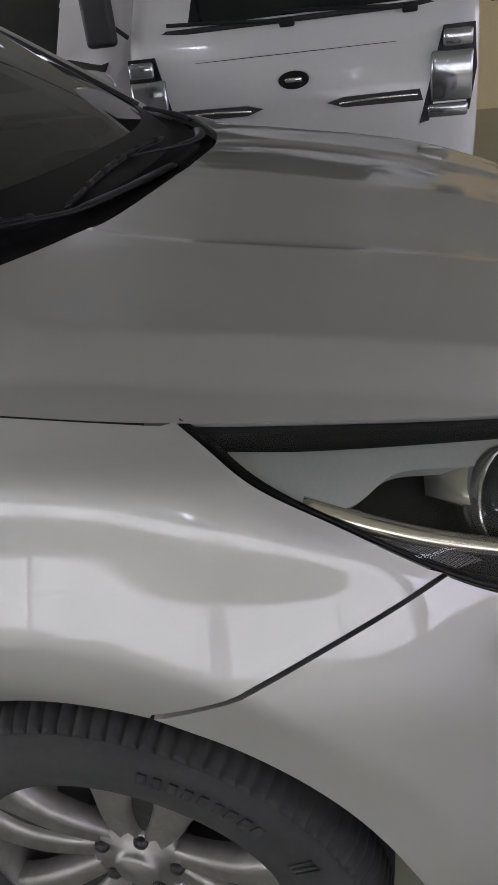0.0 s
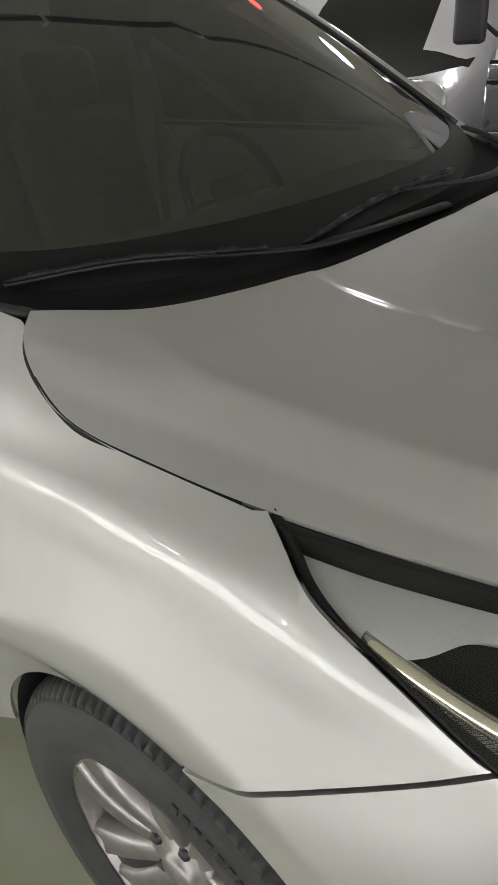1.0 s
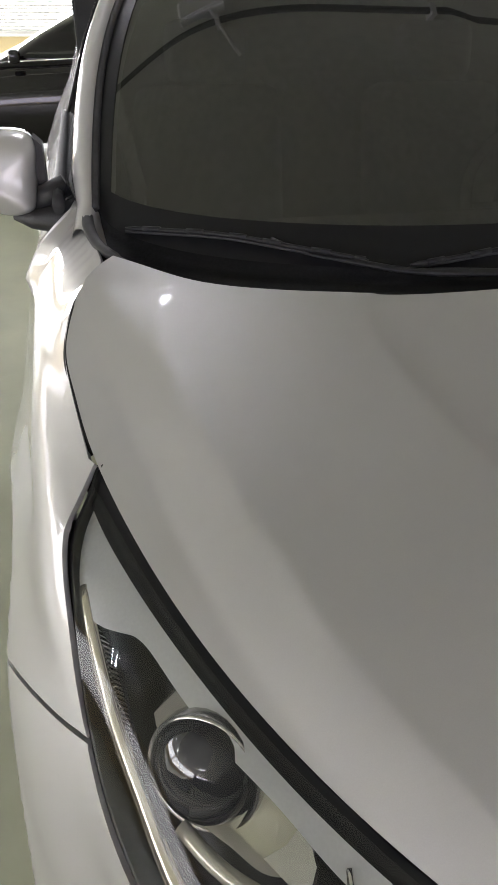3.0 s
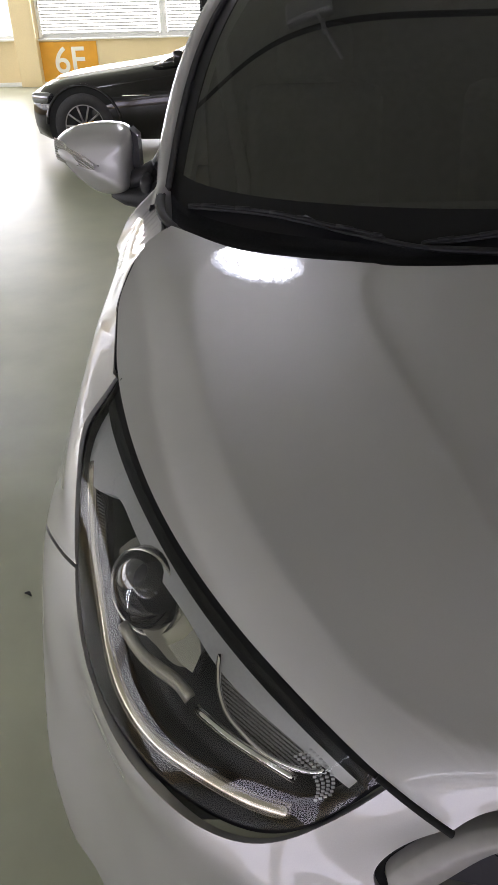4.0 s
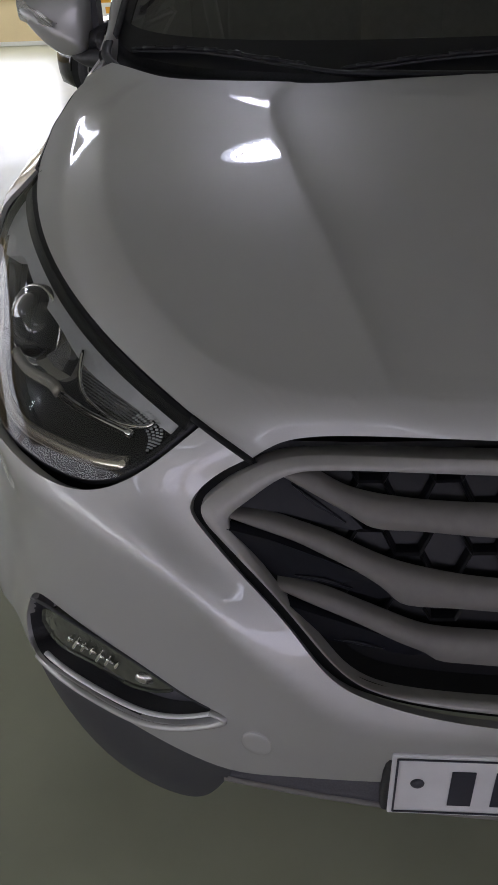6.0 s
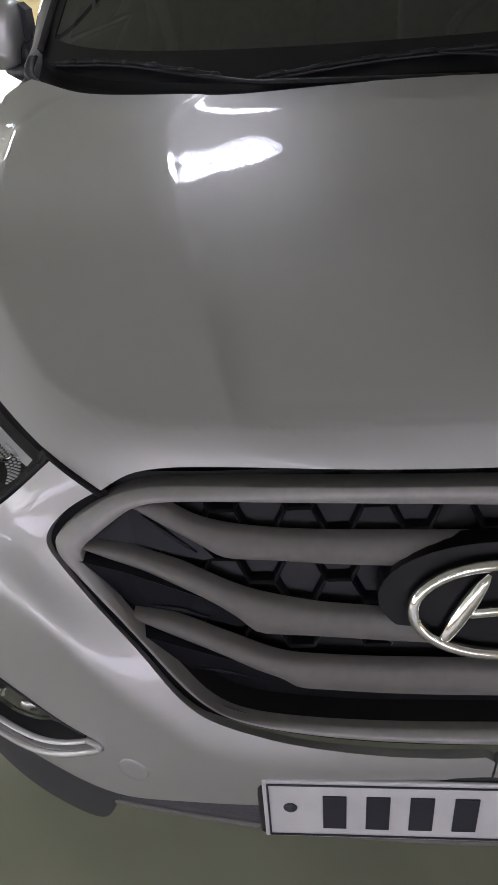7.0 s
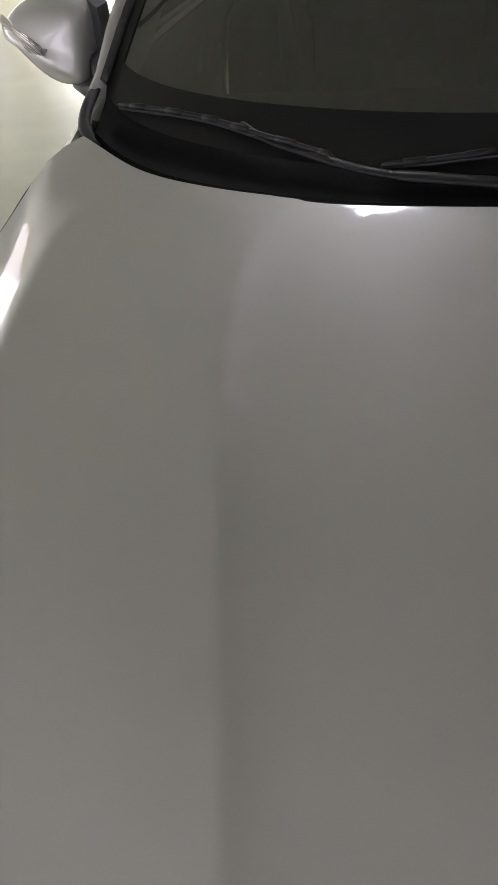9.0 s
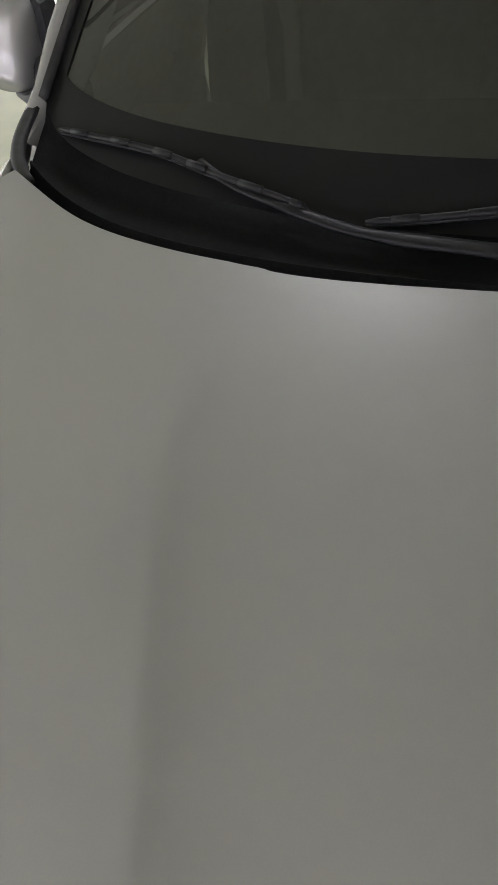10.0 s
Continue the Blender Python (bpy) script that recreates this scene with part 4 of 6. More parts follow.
# ---- cabin ----
GLASS_BASE = curve([(0, 1.072, 1.088), (0.25, 1.088, 1.089), (0.45, 1.135, 1.093), (0.62, 1.205, 1.104), (0.715, 1.275, 1.125), (0.738, 1.315, 1.145)], 41)
GLASS_TOP = curve([(0, 1.80, 1.54), (0.3, 1.815, 1.535), (0.50, 1.85, 1.52), (0.60, 1.89, 1.50)], 41)
PILLAR = curve([(0.738, 1.315, 1.145), (0.712, 1.54, 1.285), (0.665, 1.73, 1.405), (0.60, 1.89, 1.50)], 31)


def whole(rows):
    """Rows from the middle out to negative x, made into rows from side to side."""
    left = [[Vector((-p[0], p[1], p[2])) for p in r] for r in rows]
    return [r[::-1] + [Vector((-p.x, p.y, p.z)) for p in r[1:]] for r in left]


def screen(lift=0.0, nx=30, ny=24):
    base, top, edge = resample(GLASS_BASE, nx), resample(GLASS_TOP, nx), resample(PILLAR, ny)
    mid = curve([(0, 1.072, 1.088), (0, 1.42, 1.325), (0, 1.80, 1.54)], ny)
    rows = []
    for j in range(ny):
        q, row = j / (ny - 1), []
        for i in range(nx):
            p = i / (nx - 1)
            f = np.array([p, p**2.2, p**2.2])
            at = (1 - f) * mid[j] + f * edge[j] + (1 - q) * base[i] + q * top[i]
            at = at - ((1 - f) * (1 - q) * mid[0] + f * (1 - q) * edge[0] + (1 - f) * q * mid[-1] + f * q * edge[-1])
            row.append(at + np.array([0, -0.55, 0.83]) * lift)
        rows.append(row)
    return rows


bm = bmesh.new()
grid_mesh(bm, whole(screen()))
windscreen = no_shadow(part("windscreen", bm, tinted, car, "dark tinted windscreen"))
# the printed black border of the glass
bm = bmesh.new()
rows = screen(0.002, 40, 40)
border = [[r[i] for r in rows] for i in (39, 38, 37)]
for s_ in (-1, 1):
    grid_mesh(bm, [[Vector((s_ * p[0], p[1], p[2])) for p in col] for col in border])
grid_mesh(bm, whole(rows[:5]))
grid_mesh(bm, whole(rows[-3:]))
part("glass_border", bm, gloss_black, windscreen)

cowl_black = vary(material("cowl_black", (0.010, 0.010, 0.011), 0.8), 200, 0.3, 0.0002)
cowl_black.node_tree.nodes["Principled BSDF"].inputs["Specular IOR Level"].default_value = 0.15
# Cowl: black panel between the hood and the glass
bm = bmesh.new()
a, b = resample(COWL, 41), resample(GLASS_BASE, 41)
b[-1] = b[-2] * 0.3 + b[-1] * 0.7
rows = [a + (0, -0.012, -0.034), a + (0, 0.003, -0.024), a + (b - a) * 0.28 + (0, 0, -0.022), a + (b - a) * 0.31 + (0, 0, -0.016), a + (b - a) * 0.34 + (0, 0, -0.0165), a + (b - a) * 0.36 + (0, 0, -0.020), a + (b - a) * 0.85 + (0, 0, -0.010), b + (0, 0.0, 0.003), b + (0, 0.02, -0.01)]
grid_mesh(bm, whole(rows))
bmesh.ops.recalc_face_normals(bm, faces=bm.faces)
cowl = part("cowl_panel", bm, cowl_black, car, "black plastic cowl under the wipers")


def pillar_trim(put):
    line = [Vector((-x, y, z)) for x, y, z in curve([(0.700, 1.158, 1.104), (0.728, 1.19, 1.112), (0.748, 1.235, 1.122), (0.756, 1.30, 1.138), (0.752, 1.365, 1.158)], 20)]
    bm = bmesh.new()
    tube(bm, line, [0.007] * 3 + [0.010] * 14 + [0.009] * 3, 10, flat=0.7)
    part("corner_seal", put(bm), rubber, cowl, "black rubber corner seal")
    bm = bmesh.new()
    tube(bm, [Vector((-x - 0.004, y, z + 0.004)) for x, y, z in PILLAR], 0.0075, 8)
    part("glass_seal", put(bm), rubber, car, "black rubber seal along the glass")
    # A-pillar: a rounded silver post outside the glass
    rows = []
    for i, (x, y, z) in enumerate(resample(PILLAR, 26)):
        e = Vector((-x, y, z))
        w = 1.0 if i > 3 else 0.75 + 0.08 * i
        rows.append([e + w * Vector(d) for d in ((0.03, 0.03, -0.03), (-0.006, 0.0, -0.004), (-0.012, 0.0, 0.016), (-0.022, 0.012, 0.024), (-0.036, 0.034, 0.018), (-0.045, 0.065, -0.002), (-0.048, 0.10, -0.03), (-0.03, 0.12, -0.045))])
    first = [p + Vector((-0.012, -0.05, -0.035)) for p in rows[0]]
    bm = bmesh.new()
    grid_mesh(bm, [first] + rows)
    bmesh.ops.recalc_face_normals(bm, faces=bm.faces)
    part("a_pillar", put(bm), silver, car)
    # front door and its window
    edge = [(flank(z), 1.437, z) for z in np.linspace(0.36, 1.12, 26)] + [(0.795, y, 1.135) for y in np.linspace(1.45, 2.5, 16)] + [(flank(z), 2.5, z) for z in np.linspace(1.12, 0.36, 20)] + [(0.87, y, 0.36) for y in np.linspace(2.48, 1.46, 14)]
    door = part("door", put(panel(neg(edge), step=0.03)), silver, car)
    bm = bmesh.new()
    rows = []
    for y in np.linspace(1.43, 2.5, 18):
        top = min(1.51, float(np.interp(y, [1.42, 1.66, 1.85, 2.03], [1.15, 1.29, 1.41, 1.51])))
        rows.append([Vector((-(0.80 - 0.42 * (z - 1.13)), y, z)) for z in np.linspace(1.12, top, 8)])
    grid_mesh(bm, rows)
    no_shadow(part("door_window", put(bm), side_tint, door, "tinted side window"))
    bm = bmesh.new()
    tube(bm, [Vector((-0.806, y, 1.13)) for y in np.linspace(1.43, 2.5, 14)], 0.012, 8, flat=1.6)
    part("belt_strip", put(bm), rubber, door)
    bm = bmesh.new()
    tube(bm, [Vector((-x, y, 0.93)) for x, y in ((0.895, 2.22), (0.925, 2.25), (0.93, 2.33), (0.925, 2.41), (0.895, 2.44))], 0.013, 8)
    part("door_handle", put(bm), silver, door)


pair(pillar_trim)
# Roof and rear, closed
bm = bmesh.new()
rows = []
for y, lift, narrow in ((1.80, 0.0, 0.60), (1.95, 0.045, 0.62), (2.2, 0.075, 0.63), (2.6, 0.085, 0.63), (3.2, 0.075, 0.62), (3.8, 0.03, 0.58), (4.1, -0.04, 0.55)):
    rows.append([(narrow * f, y + 0.09 * f * f * (1 if y < 2 else 0), 1.545 + lift - 0.045 * f**3) for f in np.linspace(0, 1, 9)])
grid_mesh(bm, whole(rows))
bmesh.ops.recalc_face_normals(bm, faces=bm.faces)
part("roof", bm, silver, car)
bm = bmesh.new()
rows = []
for y, w in ((2.505, 1.0), (3.0, 1.01), (3.6, 1.0), (4.05, 0.95), (4.28, 0.88), (4.40, 0.75)):
    drop = 0.0 if y < 3.9 else (y - 3.9) * 0.35
    rows.append([Vector((-x * w, y - 0.15 * max(0, z - 1.0) * (y > 4), z - drop * (z > 0.8))) for x, z in ((0.86, 0.30), (0.90, 0.5), (0.905, 0.75), (0.885, 0.98), (0.80, 1.14), (0.73, 1.33), (0.64, 1.51), (0.60, 1.58))])
left = rows
grid_mesh(bm, left)
grid_mesh(bm, [[Vector((-p.x, p.y, p.z)) for p in r] for r in left])
grid_mesh(bm, [[p for p in left[-1]], [Vector((-p.x, p.y, p.z)) for p in left[-1]]])
bmesh.ops.recalc_face_normals(bm, faces=bm.faces)
part("rear_body", bm, silver, car)
# Cabin
bm = bmesh.new()
rows = []
for y, z in ((1.16, 1.045), (1.25, 1.055), (1.45, 1.05), (1.60, 1.04), (1.70, 1.0), (1.72, 0.85), (1.60, 0.55)):
    rows.append([(x, y + 0.10 * (x / 0.7) ** 2 * (y < 1.5), z + 0.03 * math.exp(-(((x - 0.37) / 0.16) ** 2)) * 0) for x in np.linspace(0, 0.72, 12)])
grid_mesh(bm, whole(rows))
part("dashboard", bm, trim_dark, car, "black dashboard")
bm = bmesh.new()
box(bm, (0, 2.05, 0.42), (1.56, 2.0, 0.06), 0.01)
# unseen upright panel, added to keep light out of the cabin
box(bm, (0, 2.62, 0.95), (1.50, 0.05, 1.05), 0.01)
part("cabin_closure", bm, trim_dark, car, smooth=False)
bm = bmesh.new()
box(bm, (0, 2.22, 1.535), (1.12, 0.72, 0.02), 0.008)
part("headliner", bm, trim_dark, car, smooth=False)
bm = bmesh.new()
turn = Euler((radians(62), 0, 0)).to_matrix()
ringpath = [Vector((0.37, 1.78, 1.0)) + turn @ Vector((0.185 * math.cos(t), 0.185 * math.sin(t), 0)) for t in np.linspace(0, 2 * math.pi, 33)]
tube(bm, ringpath, 0.015, 8, caps=False)
for t in (0, math.pi, -math.pi / 2):
    tube(bm, [Vector((0.37, 1.78, 1.0)) + turn @ Vector((r * math.cos(t), r * math.sin(t), -0.01)) for r in (0.03, 0.1, 0.18)], 0.014, 6, flat=0.5)
box(bm, Vector((0.37, 1.78, 1.0)) + turn @ Vector((0, 0, -0.015)), (0.13, 0.11, 0.04), 0.012, turn)
part("steering_wheel", bm, trim_dark, car)
for x in (-0.37, 0.37):
    bm = bmesh.new()
    box(bm, (x, 2.42, 0.92), (0.46, 0.13, 0.60), 0.05, Matrix.Rotation(radians(-14), 3, "X"))
    seat = part("seat", bm, trim_dark, car, "dark front seat")
    bm = bmesh.new()
    box(bm, (x, 2.15, 0.62), (0.48, 0.52, 0.14), 0.05)
    part("seat_cushion", bm, trim_dark, seat)
    bm = bmesh.new()
    box(bm, (x, 2.50, 1.30), (0.25, 0.10, 0.17), 0.04, Matrix.Rotation(radians(-10), 3, "X"))
    part("headrest", bm, trim_dark, seat)
    bm = bmesh.new()
    s_ = 1 if x > 0 else -1
    tube(bm, [Vector((x + s_ * 0.31, 2.44, 1.36)), Vector((x + s_ * 0.29, 2.37, 1.20)), Vector((x + s_ * 0.24, 2.33, 0.95)), Vector((x + s_ * 0.25, 2.36, 0.65))], 0.024, 6, flat=0.15, up=(0, 1, 0.2))
    part("seat_belt", bm, belt_grey, seat, "pale grey seat belt")
bm = bmesh.new()
box(bm, (0, 1.83, 1.455), (0.24, 0.03, 0.065), 0.014)
tube(bm, [Vector((0, 1.83, 1.46)), Vector((0, 1.80, 1.52))], 0.012, 8)
part("inside_mirror", bm, trim_dark, car, "black inside mirror")

# Wipers
def wiper(arm, blade, radius=0.0085):
    bm = bmesh.new()
    path = [Vector(p) for p in curve(arm, 24)]
    tube(bm, path, [0.014] * 6 + [0.012] * 7 + [0.009] * 5 + [0.006] * 6, 8, flat=0.5)
    whole_ = part("wiper", bm, wiper_black, car, "black wiper arm and blade")
    bm = bmesh.new()
    line = [Vector(p) for p in curve(blade, 30)]
    tube(bm, line, [0.002] + [0.004] * 28 + [0.002], 6)
    part("blade_spine", bm, wiper_black, whole_)
    bm = bmesh.new()
    tube(bm, [p + Vector((0, 0.004, -0.006)) for p in line], 0.003, 5)
    part("blade_rubber", bm, rubber, whole_)
    for f in (2, 7, 12, 16, 21, 26):
        bm = bmesh.new()
        tube(bm, [line[f] + Vector((0, -0.002, 0.001)), line[min(29, f + 2)] + Vector((0, -0.002, 0.002))], 0.0048, 6)
        part("blade_clip", bm, wiper_black, whole_)


wiper_black = vary(material("wiper_black", (0.010, 0.010, 0.011), 0.5), 300, 0.3)
wiper_black.node_tree.nodes["Principled BSDF"].inputs["Specular IOR Level"].default_value = 0.3
wiper([(0.12, 1.030, 1.086), (-0.02, 1.036, 1.090), (-0.129, 1.046, 1.093), (-0.21, 1.057, 1.095), (-0.282, 1.072, 1.097), (-0.36, 1.102, 1.106), (-0.43, 1.138, 1.114), (-0.475, 1.168, 1.128)], [(-0.697, 1.256, 1.131), (-0.61, 1.219, 1.132), (-0.53, 1.188, 1.129), (-0.45, 1.148, 1.121), (-0.36, 1.110, 1.110), (-0.335, 1.098, 1.106)])
wiper([(0.58, 1.105, 1.092), (0.44, 1.062, 1.094), (0.30, 1.058, 1.100), (0.18, 1.075, 1.110), (0.06, 1.095, 1.120)], [(-0.272, 1.082, 1.102), (-0.214, 1.085, 1.106), (-0.132, 1.092, 1.113), (0.0, 1.100, 1.120), (0.15, 1.104, 1.122), (0.30, 1.103, 1.118)])


# Door mirrors
def door_mirror(put):
    outline = np.array(curve([(0.842, 1.17), (0.842, 1.228), (0.865, 1.241), (0.91, 1.243), (0.965, 1.236), (1.005, 1.217), (1.015, 1.196), (0.99, 1.152), (0.952, 1.114), (0.91, 1.094), (0.858, 1.100), (0.844, 1.125), (0.842, 1.168)], 45))[:-1]
    mid = np.array([0.915, 1.168])
    rows = []

    def fold(x, z, s):
        """The pressed edge that runs from the turn lamp down to the foot."""
        line = np.interp(x, [0.84, 0.88, 0.93, 0.97, 1.01], [1.112, 1.128, 1.155, 1.178, 1.196])
        return 0.016 * min(1, (1.0 - s) / 0.12) * math.exp(-abs(z - line) / 0.025) if s < 1 else 0.0

    for y, s, dx, dz in ((1.565, 0.93, 0, 0), (1.56, 0.99, 0, 0), (1.535, 1.0, 0, 0), (1.520, 0.985, -0.001, 0.0), (1.505, 0.955, -0.002, 0.0), (1.494, 0.91, -0.003, 0), (1.484, 0.85, -0.004, 0.0), (1.476, 0.77, -0.005, 0), (1.470, 0.68, -0.006, 0), (1.465, 0.56, -0.007, 0), (1.462, 0.42, -0.008, 0), (1.460, 0.28, -0.008, 0), (1.459, 0.15, -0.008, 0), (1.459, 0.02, -0.008, 0)):
        ring = mid + (outline - mid) * s
        rows.append([Vector((-(x + dx), y + 0.10 * (x - 0.93) - fold(x, z, s), z + dz)) for x, z in ring])
    bm = bmesh.new()
    grid_mesh(bm, rows, close_u=True)
    bmesh.ops.recalc_face_normals(bm, faces=bm.faces)
    shell = part("door_mirror", put(bm), silver, car, "silver door mirror with a clear turn lamp")
    bm = bmesh.new()
    ring = mid + (outline - mid) * 0.9
    extrude_outline(bm, [Vector((-x, 1.564 + 0.10 * (x - 0.93), z)) for x, z in ring], (0, -0.02, 0))
    part("mirror_glass", put(bm), chrome, shell)
    bm = bmesh.new()
    extrude_outline(bm, [Vector((-x, 1.52, z)) for x, z in ((0.842, 1.11), (0.826, 1.13), (0.826, 1.215), (0.842, 1.23))], (0, 0.05, 0))
    part("inner_edge", put(bm), black_plastic, shell, smooth=False)
    # the turn lamp wraps the outer end
    bm = bmesh.new()
    rows = []
    for f in np.linspace(0, 1, 10):
        x = 1.005 - 0.092 * f
        z0 = 1.198 - 0.032 * f
        y = 1.486 - 0.050 * math.sin(f * 1.25)
        h = 0.023 * (1 - 0.75 * f**2)
        rows.append([Vector((-x, y + 0.010, z0 + h)), Vector((-x, y, z0 + h * 0.6)), Vector((-x, y - 0.001, z0 - h * 0.6)), Vector((-x, y + 0.008, z0 - h))])
    grid_mesh(bm, rows)
    bmesh.ops.recalc_face_normals(bm, faces=bm.faces)
    part("mirror_lamp", put(bm), ribbed, shell, "clear ribbed turn lamp")
    bm = bmesh.new()
    tube(bm, [Vector(p) for p in ((-0.89, 1.50, 1.098), (-0.86, 1.49, 1.092), (-0.82, 1.48, 1.092), (-0.77, 1.47, 1.105))], [0.012, 0.022, 0.032, 0.036], 10, flat=0.8)
    part("mirror_arm", put(bm), black_plastic, shell, "black mirror arm")
    bm = bmesh.new()
    tube(bm, [Vector(p) for p in ((-0.86, 1.505, 1.115), (-0.83, 1.50, 1.13), (-0.79, 1.50, 1.15))], [0.02, 0.022, 0.02], 10)
    part("arm_cover", put(bm), black_plastic, shell)


pair(door_mirror)


# Wheels
def make_wheel(parent, at, out):
    """A tyre on a five twin-spoke alloy; out is the sign of x that it faces."""
    hub = Vector(at)
    R, rim_r, half = 0.345, 0.223, 0.112
    n = 420

    def place(bm):
        for v in bm.verts:
            v.co = Vector((v.co.x * out, v.co.y, v.co.z)) + hub
        bmesh.ops.recalc_face_normals(bm, faces=bm.faces)
        return bm

    rows = []
    profile = [(0.216, -half + 0.02), (0.235, -half + 0.004), (0.285, -half), (0.325, -half + 0.012), (0.340, -half + 0.026), (R, -0.06), (R, -0.045), (R - 0.007, -0.043), (R - 0.007, -0.035), (R, -0.033), (R, 0.033), (R - 0.007, 0.035), (R - 0.007, 0.043), (R, 0.045), (0.3445, 0.06), (0.3415, half - 0.034), (0.3375, half - 0.026), (0.330, half - 0.015), (0.323, half - 0.010), (0.3215, half - 0.014), (0.319, half - 0.013), (0.317, half - 0.0075), (0.295, half - 0.001), (0.268, half), (0.262, half + 0.0012), (0.256, half), (0.240, half - 0.003), (0.228, half - 0.010), (0.216, half - 0.02)]
    bm = bmesh.new()
    for r, x in profile:
        row = []
        for i in range(n):
            a = 2 * math.pi * i / n
            cut = 0.008 if (0.328 < r and abs(x) > 0.05 and i % 4 == 0) else 0.0
            row.append(Vector((x, (r - cut) * math.cos(a), (r - cut) * math.sin(a))))
        rows.append(row)
    grid_mesh(bm, rows, close_u=True)
    for e in bm.edges:
        e.smooth = len(e.link_faces) < 2 or e.calc_face_angle(0) < 0.5
    wheel = part("wheel", place(bm), tyre_rubber, parent, "black tyre on a silver alloy wheel")
    for i in range(9):
        a = radians(105 + i * 3.6)
        bm = bmesh.new()
        box(bm, Vector((half + 0.0003, 0.287 * math.cos(a), 0.287 * math.sin(a))), (0.002, 0.019, 0.011), 0.0006, Matrix.Rotation(a, 3, "X"))
        part("tyre_mark", place(bm), rubber, wheel)
    for i in range(3):
        a = radians(148 + i * 1.7)
        bm = bmesh.new()
        box(bm, Vector((half + 0.0003, 0.287 * math.cos(a), 0.287 * math.sin(a))), (0.002, 0.034, 0.005), 0.0006, Matrix.Rotation(a, 3, "X"))
        part("tyre_mark", place(bm), rubber, wheel)
    bm = bmesh.new()
    lathe(bm, [(0.20, -0.09), (0.208, 0.03), (0.214, 0.085), (0.222, 0.093), (0.227, 0.094), (0.228, 0.088), (0.219, 0.08)], 72)
    part("rim", place(bm), alloy, wheel)
    bm = bmesh.new()
    lathe(bm, [(0.0005, 0.0), (0.15, 0.0), (0.155, -0.01), (0.16, -0.05)], 48)
    part("brake_disc", place(bm), dark_metal, wheel)
    for s in range(5):
        for side in (-1, 1):
            base = radians(90 + 72 * s + 14)
            rows = []
            for f in np.linspace(0, 1, 9):
                r = 0.045 + 0.172 * f
                a = base + side * (0.30 - 0.10 * f) * (1 if f > 0.02 else 1)
                wd = 0.0165 + 0.011 * f + 0.014 * max(0, f - 0.75) * 4 * 0.5
                x = 0.060 + 0.026 * math.sin(min(1, f * 1.3) * math.pi / 2)
                c = Vector((x, r * math.cos(a), r * math.sin(a)))
                t = Vector((0, -math.sin(a), math.cos(a)))
                rows.append([c + t * wd * u + Vector((h, 0, 0)) for u, h in ((-1.0, -0.03), (-1.0, -0.006), (-0.7, 0.002), (0.0, -0.003), (0.7, 0.002), (1.0, -0.006), (1.0, -0.03))])
            bm = bmesh.new()
            grid_mesh(bm, rows)
            part("spoke", place(bm), alloy, wheel)
        # Dark web stands in for the shaded gap between the twin spokes
        a = radians(90 + 72 * s + 14)
        rows = []
        for f in np.linspace(0, 1, 7):
            r = 0.05 + 0.165 * f
            t = Vector((0, -math.sin(a), math.cos(a)))
            c = Vector((0.052 + 0.024 * math.sin(min(1, f * 1.3) * math.pi / 2), r * math.cos(a), r * math.sin(a)))
            rows.append([c + t * (0.30 - 0.10 * f) * r * u for u in (-1, -0.4, 0.4, 1)])
        bm = bmesh.new()
        grid_mesh(bm, rows)
        part("web", place(bm), dark_metal, wheel)
        # Nuts in dark metal, for the shade of the recess they sit in
        bm = bmesh.new()
        lathe(bm, [(0.011, 0.05), (0.011, 0.068), (0.008, 0.073), (0.0005, 0.074)], 10, (0, 0.057 * math.cos(a), 0.057 * math.sin(a)))
        part("lug_nut", place(bm), dark_metal, wheel)
    bm = bmesh.new()
    lathe(bm, [(0.075, 0.03), (0.072, 0.060), (0.066, 0.066), (0.034, 0.066), (0.032, 0.076), (0.028, 0.080), (0.0005, 0.081)], 40)
    part("hub_cap", place(bm), alloy, wheel)


dark_metal = vary(material("dark_metal", (0.05, 0.05, 0.052), 0.45, 0.7), 40, 0.3)
for y in (0.905, 3.545):
    for sign in (-1, 1):
        make_wheel(car, (sign * 0.774, y, 0.345), sign)


def wheel_liner(put):
    for y in (0.905, 3.545):
        bm = bmesh.new()
        rows = [[Vector((x, y - 0.033 - 0.376 * math.cos(a), 0.372 + 0.376 * math.sin(a))) for a in np.linspace(radians(-12), radians(192), 36)] for x in (-0.50, -0.60, -0.75, -0.866)]
        grid_mesh(bm, rows)
        grid_mesh(bm, [[Vector((-0.50, y, 0.355))] * 36, rows[0]])
        part("wheel_liner", put(bm), black_plastic, car, "black wheel arch liner")


pair(wheel_liner)

# ---- garage ----
floor_paint = vary(material("floor_paint", (0.34, 0.352, 0.255), 0.33), 0.7, 0.20, 0.0, second=3.5, rough_amount=0.06)
_n, _l = floor_paint.node_tree.nodes, floor_paint.node_tree.links
_co, _wide, _relief = _n.new("ShaderNodeTexCoord"), _n.new("ShaderNodeTexNoise"), _n.new("ShaderNodeBump")
_wide.inputs["Scale"].default_value, _wide.inputs["Detail"].default_value = 1.6, 2.5
_relief.inputs["Strength"].default_value, _relief.inputs["Distance"].default_value = 0.35, 0.012
_l.new(_co.outputs["Object"], _wide.inputs["Vector"])
_l.new(_wide.outputs["Fac"], _relief.inputs["Height"])
_l.new(_relief.outputs[0], _n["Principled BSDF"].inputs["Normal"])
cream = vary(material("cream_paint", (0.76, 0.62, 0.36), 0.6), 1.5, 0.06, 0.0004, second=40)
